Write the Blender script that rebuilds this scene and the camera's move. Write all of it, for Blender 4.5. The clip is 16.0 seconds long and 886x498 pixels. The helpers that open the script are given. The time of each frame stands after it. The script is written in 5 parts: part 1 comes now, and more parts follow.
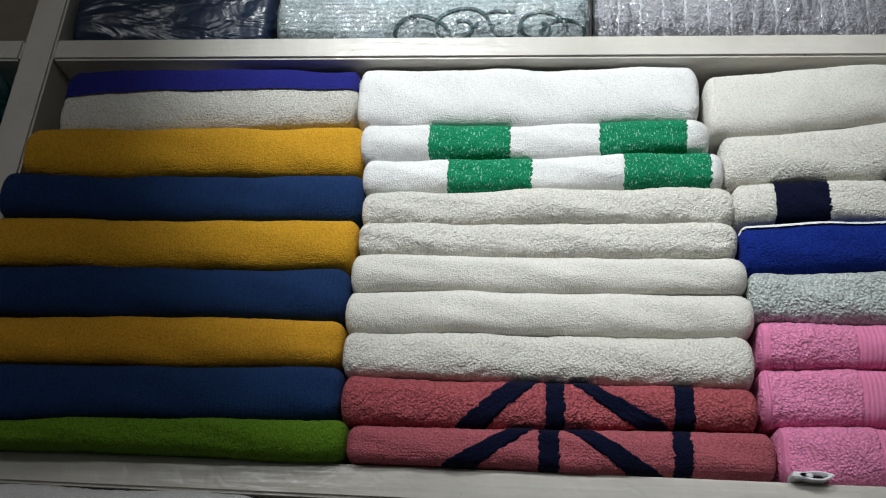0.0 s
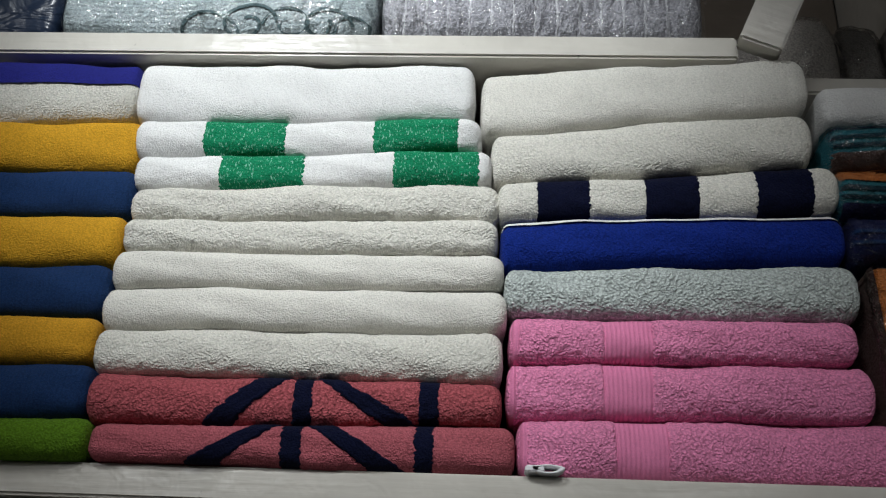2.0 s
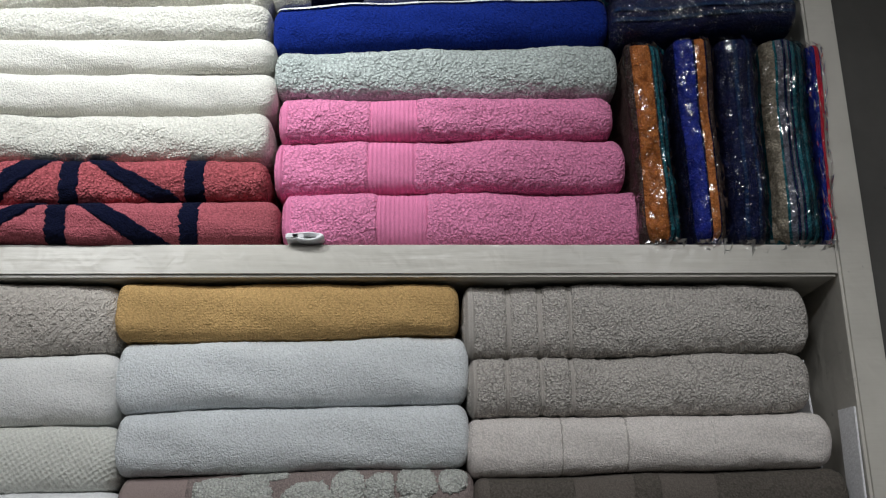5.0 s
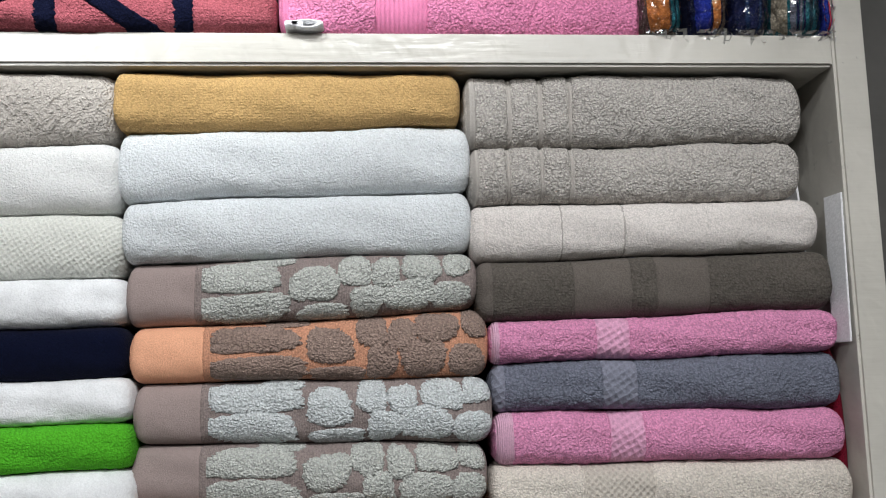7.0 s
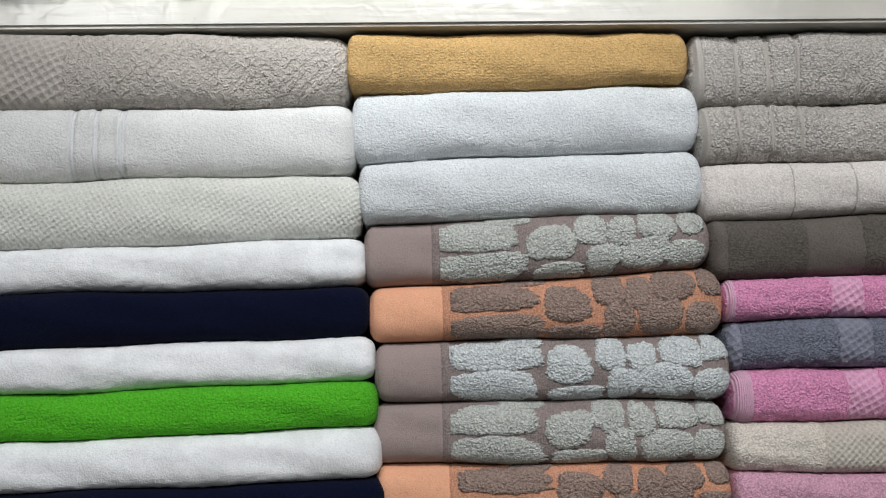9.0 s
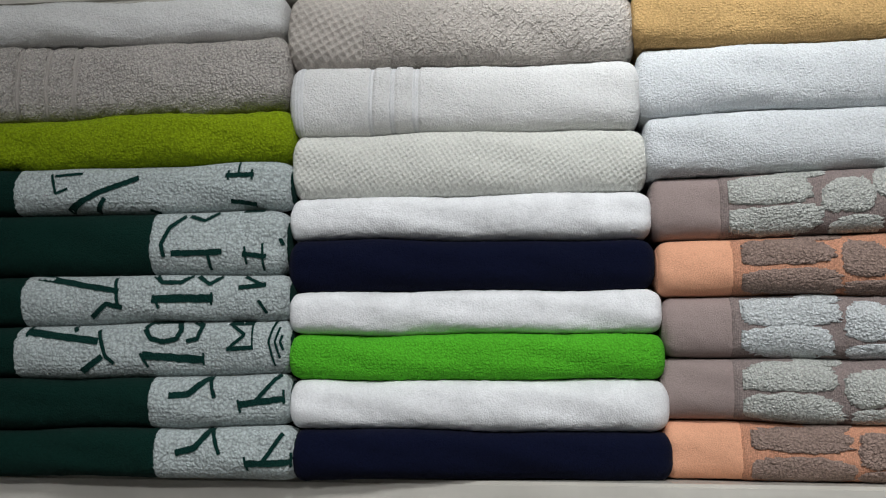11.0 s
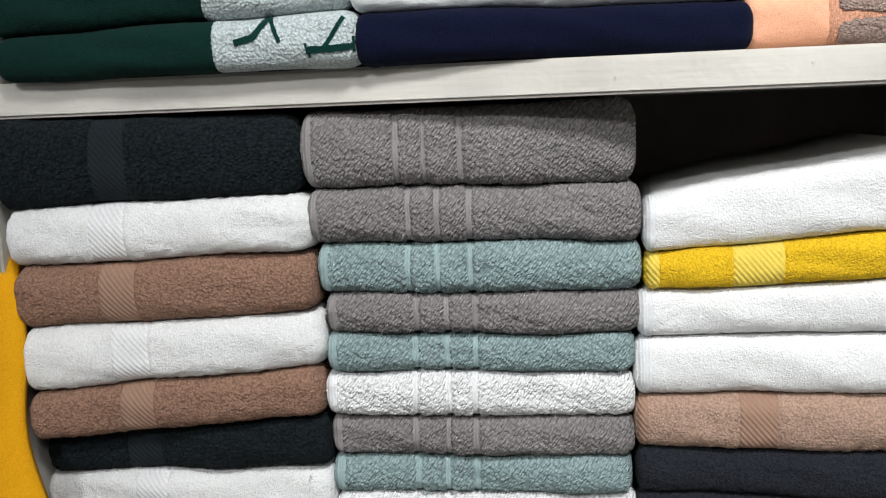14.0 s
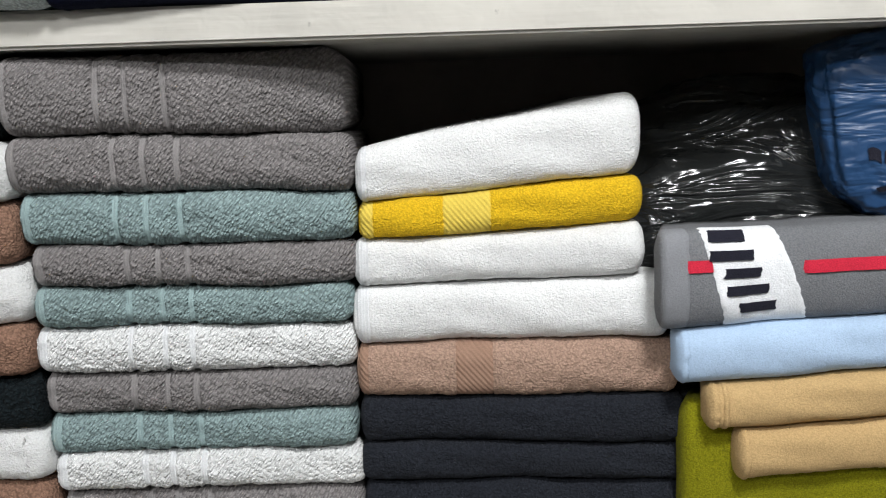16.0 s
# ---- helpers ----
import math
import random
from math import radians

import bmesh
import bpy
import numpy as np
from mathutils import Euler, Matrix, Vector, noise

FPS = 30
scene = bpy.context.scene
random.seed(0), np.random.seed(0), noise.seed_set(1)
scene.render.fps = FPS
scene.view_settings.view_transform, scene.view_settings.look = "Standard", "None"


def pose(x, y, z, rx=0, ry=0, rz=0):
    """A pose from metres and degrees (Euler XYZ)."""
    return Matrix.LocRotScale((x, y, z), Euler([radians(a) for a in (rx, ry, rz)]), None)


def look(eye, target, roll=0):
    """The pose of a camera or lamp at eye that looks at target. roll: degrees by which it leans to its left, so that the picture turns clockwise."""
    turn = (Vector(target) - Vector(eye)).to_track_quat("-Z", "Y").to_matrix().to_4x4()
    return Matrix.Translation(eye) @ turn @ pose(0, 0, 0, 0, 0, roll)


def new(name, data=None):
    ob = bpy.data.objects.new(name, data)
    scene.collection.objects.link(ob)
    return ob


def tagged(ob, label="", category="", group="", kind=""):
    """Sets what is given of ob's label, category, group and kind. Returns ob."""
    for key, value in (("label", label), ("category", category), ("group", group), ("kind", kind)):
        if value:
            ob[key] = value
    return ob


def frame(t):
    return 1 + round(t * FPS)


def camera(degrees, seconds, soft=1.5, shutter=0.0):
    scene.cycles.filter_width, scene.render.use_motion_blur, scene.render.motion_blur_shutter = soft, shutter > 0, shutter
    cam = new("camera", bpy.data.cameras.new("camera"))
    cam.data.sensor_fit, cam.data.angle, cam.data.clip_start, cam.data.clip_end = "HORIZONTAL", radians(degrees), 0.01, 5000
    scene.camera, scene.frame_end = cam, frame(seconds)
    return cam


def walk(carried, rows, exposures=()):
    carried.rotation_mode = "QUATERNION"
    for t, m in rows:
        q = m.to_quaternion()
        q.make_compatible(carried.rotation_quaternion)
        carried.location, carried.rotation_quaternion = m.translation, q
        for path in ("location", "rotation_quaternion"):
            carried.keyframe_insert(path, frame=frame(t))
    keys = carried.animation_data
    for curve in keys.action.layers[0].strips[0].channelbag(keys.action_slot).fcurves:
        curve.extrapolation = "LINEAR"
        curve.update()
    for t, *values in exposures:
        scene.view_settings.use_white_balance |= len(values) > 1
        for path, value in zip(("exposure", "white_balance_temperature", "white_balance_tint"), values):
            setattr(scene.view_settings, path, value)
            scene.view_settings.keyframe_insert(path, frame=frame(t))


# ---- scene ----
cam = camera(50.3, 16.0, soft=1.2, shutter=0.1)
PATH = [
    (0.0, (0.1327, -0.9248, 1.3535), (0.0246, -0.0252, 1.7767), 3.88),
    (0.5, (0.1719, -0.9246, 1.3545), (0.0785, -0.0275, 1.7864), 3.84),
    (1.0, (0.2108, -0.9165, 1.3551), (0.1282, -0.0186, 1.7875), 3.87),
    (1.5, (0.2679, -0.9085, 1.3551), (0.1987, -0.0090, 1.7865), 3.28),
    (2.0, (0.3278, -0.9130, 1.3587), (0.2787, -0.0099, 1.7854), 2.45),
    (2.5, (0.3921, -0.9105, 1.3630), (0.3592, -0.0038, 1.7835), 1.76),
    (3.0, (0.4450, -0.9057, 1.3633), (0.4229, 0.0057, 1.7743), 1.65),
    (3.5, (0.4829, -0.9025, 1.3442), (0.4799, 0.0119, 1.7491), 0.78),
    (4.0, (0.4968, -0.9049, 1.3176), (0.4986, 0.0173, 1.7043), 0.94),
    (4.5, (0.5035, -0.9037, 1.2879), (0.5173, 0.0337, 1.6359), 0.01),
    (5.0, (0.4936, -0.9019, 1.2609), (0.5239, 0.0511, 1.5623), -0.58),
    (5.2, (0.4927, -0.9006, 1.2498), (0.5267, 0.0576, 1.5341), -0.60),
    (7.3, (0.4401, -0.8925, 1.1939), (0.5194, 0.0948, 1.3314), -1.41),
    (7.5, (0.4344, -0.8844, 1.1875), (0.5050, 0.1027, 1.3310), -1.45),
    (8.0, (0.3662, -0.8796, 1.1887), (0.4534, 0.1070, 1.3266), -1.33),
    (8.5, (0.3053, -0.8785, 1.1875), (0.3750, 0.1102, 1.3205), -1.41),
    (9.0, (0.2410, -0.8827, 1.1910), (0.2932, 0.1086, 1.3116), -1.54),
    (9.5, (0.2079, -0.8966, 1.1855), (0.1983, 0.0952, 1.3133), -1.02),
    (9.7, (0.1902, -0.8970, 1.1871), (0.1733, 0.0950, 1.3125), -0.64),
    (11.8, (0.0923, -0.8621, 1.0660), (-0.0641, 0.1102, 1.2400), 0.55),
    (12.0, (0.0884, -0.8582, 1.0630), (-0.0719, 0.1179, 1.2097), 0.41),
    (12.5, (0.0807, -0.8513, 1.0623), (-0.0784, 0.1347, 1.1127), -0.78),
    (13.0, (0.0765, -0.8474, 1.0363), (-0.0817, 0.1399, 1.0280), -0.98),
    (13.5, (0.0784, -0.8488, 1.0199), (-0.0857, 0.1343, 0.9398), -1.40),
    (14.0, (0.0759, -0.8473, 1.0005), (-0.0708, 0.1310, 0.8541), -2.26),
    (14.5, (0.0878, -0.8482, 0.9688), (-0.0410, 0.1291, 0.8005), -2.19),
    (15.0, (0.1078, -0.8482, 0.9510), (0.0139, 0.1339, 0.7878), -2.19),
    (15.5, (0.1586, -0.8487, 0.9453), (0.1049, 0.1389, 0.7974), -2.24),
    (16.0, (0.2327, -0.8478, 0.9411), (0.2147, 0.1417, 0.7974), -1.83),
]
walk(cam, [(t, look(e, g, r)) for t, e, g, r in PATH], [(0.0, -0.42), (1.0, -0.52), (2.5, -0.56), (4.0, -0.2), (5.2, 0.24), (7.3, 1.05), (9.7, 0.88), (12.0, 1.02), (13.0, 1.6), (14.0, 1.88), (16.0, 1.75)])

# ---- light ----
world = bpy.data.worlds.new("shop_interior")
scene.world = world
world.use_nodes = True
world.node_tree.nodes["Background"].inputs[0].default_value = (0.75, 0.8, 0.85, 1)
world.node_tree.nodes["Background"].inputs[1].default_value = 0.03


def lamp(name, kind, eye, target, power, colour, size=0.2, size_y=0.2, cone=60, blend=1.0):
    data = bpy.data.lights.new(name, kind)
    data.energy, data.color = power, colour
    if kind == "AREA":
        data.shape, data.size, data.size_y = "RECTANGLE", size, size_y
    else:
        data.spot_size, data.spot_blend, data.shadow_soft_size = radians(cone), blend, size
    ob = new(name, data)
    ob.matrix_world = look(eye, target)
    return ob


lamp("spot_lamp", "SPOT", (-0.22, -1.34, 2.71), (0.13, 0.0, 2.06), 184, (0.93, 0.98, 1.0), 0.05, cone=40)
# added fill for the lower shelves, pose and power fitted, no known fixture
lamp("spot_lamp", "SPOT", (0.63, -1.81, 2.78), (0.40, 0.0, 1.15), 103, (0.97, 0.985, 1.0), 0.25, cone=50)
lamp("area_lamp", "AREA", (1.5, -3.4, 2.72), (0.6, 0.0, 1.2), 5, (0.97, 0.985, 1.0), 0.6, 0.2)
# fill set far left only to brighten the left stacks
lamp("area_lamp", "AREA", (-1.1, -3.4, 2.72), (-0.2, 0.0, 1.6), 14, (0.97, 0.985, 1.0), 0.6, 0.2)


# ---- materials ----
def nodes_of(name):
    m = bpy.data.materials.new(name)
    m.use_nodes = True
    t = m.node_tree
    return m, t, t.nodes["Principled BSDF"]


def add(t, kind, **inputs):
    n = t.nodes.new(kind)
    for k, v in inputs.items():
        n.inputs[k.replace("_", " ")].default_value = v
    return n


def cloth(name, col, grain=420, depth=0.0016, mottle=0.07, ribs=0.0, rib_axis="X", rib_scale=300, sheen=0.02, deep=0.42, soft_scale=14):
    """Woven cotton: loops of pile as relief, shade between the loops put into the colour, slow changes of tone."""
    m, t, b = nodes_of(name)
    co = add(t, "ShaderNodeTexCoord")
    fine = add(t, "ShaderNodeTexNoise", Scale=grain * 1.5, Detail=2.0, Roughness=0.6)
    loops = add(t, "ShaderNodeTexVoronoi", Scale=grain * 1.05)
    curl = add(t, "ShaderNodeTexNoise", Scale=grain * 0.5, Detail=1.0)
    lay = add(t, "ShaderNodeVectorMath")
    lay.operation = "MULTIPLY_ADD"
    lay.inputs[1].default_value = (1.1 / grain, 1.1 / grain, 1.6 / grain)
    slow = add(t, "ShaderNodeTexNoise", Scale=soft_scale, Detail=3.0)
    tuft = add(t, "ShaderNodeTexNoise", Scale=grain * 0.35, Detail=2.0)
    for n in (fine, curl, slow, tuft):
        t.links.new(co.outputs["Object"], n.inputs["Vector"])
    t.links.new(curl.outputs["Color"], lay.inputs[0])
    t.links.new(co.outputs["Object"], lay.inputs[2])
    t.links.new(lay.outputs[0], loops.inputs["Vector"])
    height = add(t, "ShaderNodeMath")
    height.operation = "MULTIPLY_ADD"
    t.links.new(loops.outputs["Distance"], height.inputs[0])
    height.inputs[1].default_value = -1.1
    t.links.new(fine.outputs["Fac"], height.inputs[2])
    two = add(t, "ShaderNodeMath")
    two.operation = "MULTIPLY_ADD"
    t.links.new(tuft.outputs["Fac"], two.inputs[0])
    two.inputs[1].default_value = 0.14
    t.links.new(height.outputs[0], two.inputs[2])
    last = two.outputs[0]
    if ribs:
        wave = add(t, "ShaderNodeTexWave", Scale=rib_scale, Distortion=1.2, Detail=1.0)
        wave.bands_direction = rib_axis
        t.links.new(co.outputs["Object"], wave.inputs["Vector"])
        three = add(t, "ShaderNodeMath")
        three.operation = "MULTIPLY_ADD"
        t.links.new(wave.outputs["Fac"], three.inputs[0])
        three.inputs[1].default_value = ribs
        t.links.new(last, three.inputs[2])
        last = three.outputs[0]
    # gaps between loops get their shade through the base colour, set by deep
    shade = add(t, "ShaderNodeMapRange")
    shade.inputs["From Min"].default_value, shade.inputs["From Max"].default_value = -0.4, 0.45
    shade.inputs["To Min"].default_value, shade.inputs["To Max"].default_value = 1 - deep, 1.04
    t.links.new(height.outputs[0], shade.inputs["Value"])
    tone = add(t, "ShaderNodeMapRange")
    tone.inputs["From Min"].default_value, tone.inputs["From Max"].default_value = 0.3, 0.7
    tone.inputs["To Min"].default_value, tone.inputs["To Max"].default_value = 1 - mottle, 1 + mottle * 0.4
    t.links.new(slow.outputs["Fac"], tone.inputs["Value"])
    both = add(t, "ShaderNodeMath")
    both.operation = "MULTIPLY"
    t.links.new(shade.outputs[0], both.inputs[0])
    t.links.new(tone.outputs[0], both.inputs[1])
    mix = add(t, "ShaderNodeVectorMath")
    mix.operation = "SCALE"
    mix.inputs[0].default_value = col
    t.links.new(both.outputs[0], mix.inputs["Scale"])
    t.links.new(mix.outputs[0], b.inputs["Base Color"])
    bump = add(t, "ShaderNodeBump", Strength=1.0, Distance=depth * 0.8)
    t.links.new(last, bump.inputs["Height"])
    t.links.new(bump.outputs[0], b.inputs["Normal"])
    b.inputs["Roughness"].default_value = 0.95
    b.inputs["Specular IOR Level"].default_value = 0.05
    b.inputs["Sheen Weight"].default_value = sheen
    b.inputs["Sheen Roughness"].default_value = 0.6
    return m


def flecked(m, col, amount=0.62):
    """Stray pale loops that show through the pile as short upright flecks."""
    t = m.node_tree
    b = t.nodes["Principled BSDF"]
    co = add(t, "ShaderNodeTexCoord")
    size = add(t, "ShaderNodeMapping")
    size.inputs["Scale"].default_value = (650, 300, 230)
    t.links.new(co.outputs["Object"], size.inputs["Vector"])
    n = add(t, "ShaderNodeTexNoise", Scale=1.0, Detail=1.0)
    t.links.new(size.outputs[0], n.inputs["Vector"])
    cut = add(t, "ShaderNodeMapRange")
    cut.inputs["From Min"].default_value, cut.inputs["From Max"].default_value = amount, amount + 0.1
    t.links.new(n.outputs["Fac"], cut.inputs["Value"])
    mix = add(t, "ShaderNodeMix")
    mix.data_type = "RGBA"
    t.links.new(cut.outputs[0], mix.inputs["Factor"])
    t.links.new(b.inputs["Base Color"].links[0].from_socket, mix.inputs[6])
    mix.inputs[7].default_value = (*col, 1)
    t.links.new(mix.outputs[2], b.inputs["Base Color"])
    return m


def weave(name, col, pitch=0.006, depth=0.002, turn=45, deep=0.3, grain=500, loop=0.0006):
    """Waffle or honeycomb weave: small regular dimples, set on the slant, their shade put into the colour."""
    m = cloth(name, col, grain, loop, deep=0.2)
    t = m.node_tree
    b = t.nodes["Principled BSDF"]
    co = add(t, "ShaderNodeTexCoord")
    size = add(t, "ShaderNodeMapping")
    size.inputs["Rotation"].default_value = (0, radians(turn), 0)
    size.inputs["Scale"].default_value = (1 / pitch, 0, 1 / pitch)
    t.links.new(co.outputs["Object"], size.inputs["Vector"])
    vor = add(t, "ShaderNodeTexVoronoi", Scale=1.0, Randomness=0.12)
    t.links.new(size.outputs[0], vor.inputs["Vector"])
    lift = add(t, "ShaderNodeBump", Strength=1.0, Distance=depth)
    t.links.new(vor.outputs["Distance"], lift.inputs["Height"])
    t.links.new(b.inputs["Normal"].links[0].from_socket, lift.inputs["Normal"])
    t.links.new(lift.outputs[0], b.inputs["Normal"])
    # each dimple's hollow is shaded by darkening the base colour
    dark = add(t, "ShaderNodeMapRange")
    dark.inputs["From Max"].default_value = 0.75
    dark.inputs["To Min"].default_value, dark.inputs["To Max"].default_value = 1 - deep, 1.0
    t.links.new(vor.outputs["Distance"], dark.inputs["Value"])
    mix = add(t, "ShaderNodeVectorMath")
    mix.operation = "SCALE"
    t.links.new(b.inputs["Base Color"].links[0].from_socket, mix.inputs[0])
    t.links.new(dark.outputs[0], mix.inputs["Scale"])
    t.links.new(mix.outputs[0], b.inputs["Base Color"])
    return m


def slant(name, col, pitch=0.0025, stretch=2.0, depth=0.0024, turn=35, deep=0.5):
    """Terry whose loops lie over in slanting rows of small raised grains, with shade painted between the grains."""
    m = cloth(name, col, 500, 0.0009, deep=0.25)
    t = m.node_tree
    b = t.nodes["Principled BSDF"]
    co = add(t, "ShaderNodeTexCoord")
    size = add(t, "ShaderNodeMapping")
    size.vector_type = "TEXTURE"
    size.inputs["Rotation"].default_value = (0, radians(turn), 0)
    size.inputs["Scale"].default_value = (pitch, 100, pitch * stretch)
    t.links.new(co.outputs["Object"], size.inputs["Vector"])
    vor = add(t, "ShaderNodeTexVoronoi", Scale=1.0, Randomness=0.55)
    t.links.new(size.outputs[0], vor.inputs["Vector"])
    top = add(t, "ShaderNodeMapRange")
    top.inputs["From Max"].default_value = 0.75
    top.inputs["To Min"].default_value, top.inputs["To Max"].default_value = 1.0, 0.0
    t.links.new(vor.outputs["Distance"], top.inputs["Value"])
    lift = add(t, "ShaderNodeBump", Strength=1.0, Distance=depth)
    t.links.new(top.outputs[0], lift.inputs["Height"])
    t.links.new(b.inputs["Normal"].links[0].from_socket, lift.inputs["Normal"])
    t.links.new(lift.outputs[0], b.inputs["Normal"])
    # shade between grains painted in: base colour falls off with their height
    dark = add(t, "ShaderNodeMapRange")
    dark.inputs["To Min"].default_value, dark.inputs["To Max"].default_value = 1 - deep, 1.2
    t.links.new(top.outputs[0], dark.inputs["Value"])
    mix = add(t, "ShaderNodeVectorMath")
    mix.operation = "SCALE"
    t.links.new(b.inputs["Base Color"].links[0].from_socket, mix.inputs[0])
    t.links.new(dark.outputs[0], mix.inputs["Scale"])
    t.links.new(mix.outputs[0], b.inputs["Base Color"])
    return m


def twill(name, col, scale=330, turn=50, amount=0.8):
    """Flat woven band with fine slanting ribs."""
    m = cloth(name, tuple(c * 0.8 for c in col), 700, 0.0004, deep=0.15)
    t = m.node_tree
    b = t.nodes["Principled BSDF"]
    co = add(t, "ShaderNodeTexCoord")
    size = add(t, "ShaderNodeMapping")
    size.inputs["Rotation"].default_value = (0, radians(turn), 0)
    t.links.new(co.outputs["Object"], size.inputs["Vector"])
    wave = add(t, "ShaderNodeTexWave", Scale=scale / 6.28, Distortion=0.4)
    t.links.new(size.outputs[0], wave.inputs["Vector"])
    lift = add(t, "ShaderNodeBump", Strength=amount, Distance=0.0009)
    t.links.new(wave.outputs["Fac"], lift.inputs["Height"])
    t.links.new(b.inputs["Normal"].links[0].from_socket, lift.inputs["Normal"])
    t.links.new(lift.outputs[0], b.inputs["Normal"])
    tone = add(t, "ShaderNodeMapRange")
    tone.inputs["To Min"].default_value, tone.inputs["To Max"].default_value = 0.94, 1.05
    t.links.new(wave.outputs["Fac"], tone.inputs["Value"])
    mix = add(t, "ShaderNodeVectorMath")
    mix.operation = "SCALE"
    t.links.new(b.inputs["Base Color"].links[0].from_socket, mix.inputs[0])
    t.links.new(tone.outputs[0], mix.inputs["Scale"])
    t.links.new(mix.outputs[0], b.inputs["Base Color"])
    return m


def paint(name, col, rough=0.3, dirt=0.25, spots=0.5):
    """Brushed oil paint with scuffs and grime."""
    m, t, b = nodes_of(name)
    co = add(t, "ShaderNodeTexCoord")
    slow = add(t, "ShaderNodeTexNoise", Scale=5.0, Detail=5.0, Roughness=0.6)
    chips = add(t, "ShaderNodeTexNoise", Scale=60.0, Detail=4.0, Roughness=0.7)
    brush = add(t, "ShaderNodeMapping")
    brush.inputs["Scale"].default_value = (12, 90, 160)
    streak = add(t, "ShaderNodeTexNoise", Scale=1.0, Detail=3.0)
    t.links.new(co.outputs["Object"], brush.inputs["Vector"])
    t.links.new(brush.outputs[0], streak.inputs["Vector"])
    for n in (slow, chips):
        t.links.new(co.outputs["Object"], n.inputs["Vector"])
    a = add(t, "ShaderNodeMapRange")
    a.inputs["From Min"].default_value, a.inputs["From Max"].default_value = 0.3, 0.62
    a.inputs["To Min"].default_value, a.inputs["To Max"].default_value = 1 - dirt, 1.0
    t.links.new(slow.outputs["Fac"], a.inputs["Value"])
    c = add(t, "ShaderNodeMapRange")
    c.inputs["From Min"].default_value, c.inputs["From Max"].default_value = 0.66, 0.74
    c.inputs["To Min"].default_value, c.inputs["To Max"].default_value = 1.0, 1 - spots
    t.links.new(chips.outputs["Fac"], c.inputs["Value"])
    mul = add(t, "ShaderNodeMath")
    mul.operation = "MULTIPLY"
    t.links.new(a.outputs[0], mul.inputs[0])
    t.links.new(c.outputs[0], mul.inputs[1])
    mix = add(t, "ShaderNodeVectorMath")
    mix.operation = "SCALE"
    mix.inputs[0].default_value = col
    t.links.new(mul.outputs[0], mix.inputs["Scale"])
    t.links.new(mix.outputs[0], b.inputs["Base Color"])
    bump = add(t, "ShaderNodeBump", Strength=0.2, Distance=0.002)
    t.links.new(streak.outputs["Fac"], bump.inputs["Height"])
    drips = add(t, "ShaderNodeTexNoise", Scale=38.0, Detail=2.0, Distortion=0.6)
    t.links.new(co.outputs["Object"], drips.inputs["Vector"])
    runs = add(t, "ShaderNodeBump", Strength=0.35, Distance=0.003)
    t.links.new(drips.outputs["Fac"], runs.inputs["Height"])
    t.links.new(bump.outputs[0], runs.inputs["Normal"])
    t.links.new(runs.outputs[0], b.inputs["Normal"])
    b.inputs["Roughness"].default_value = rough
    return m


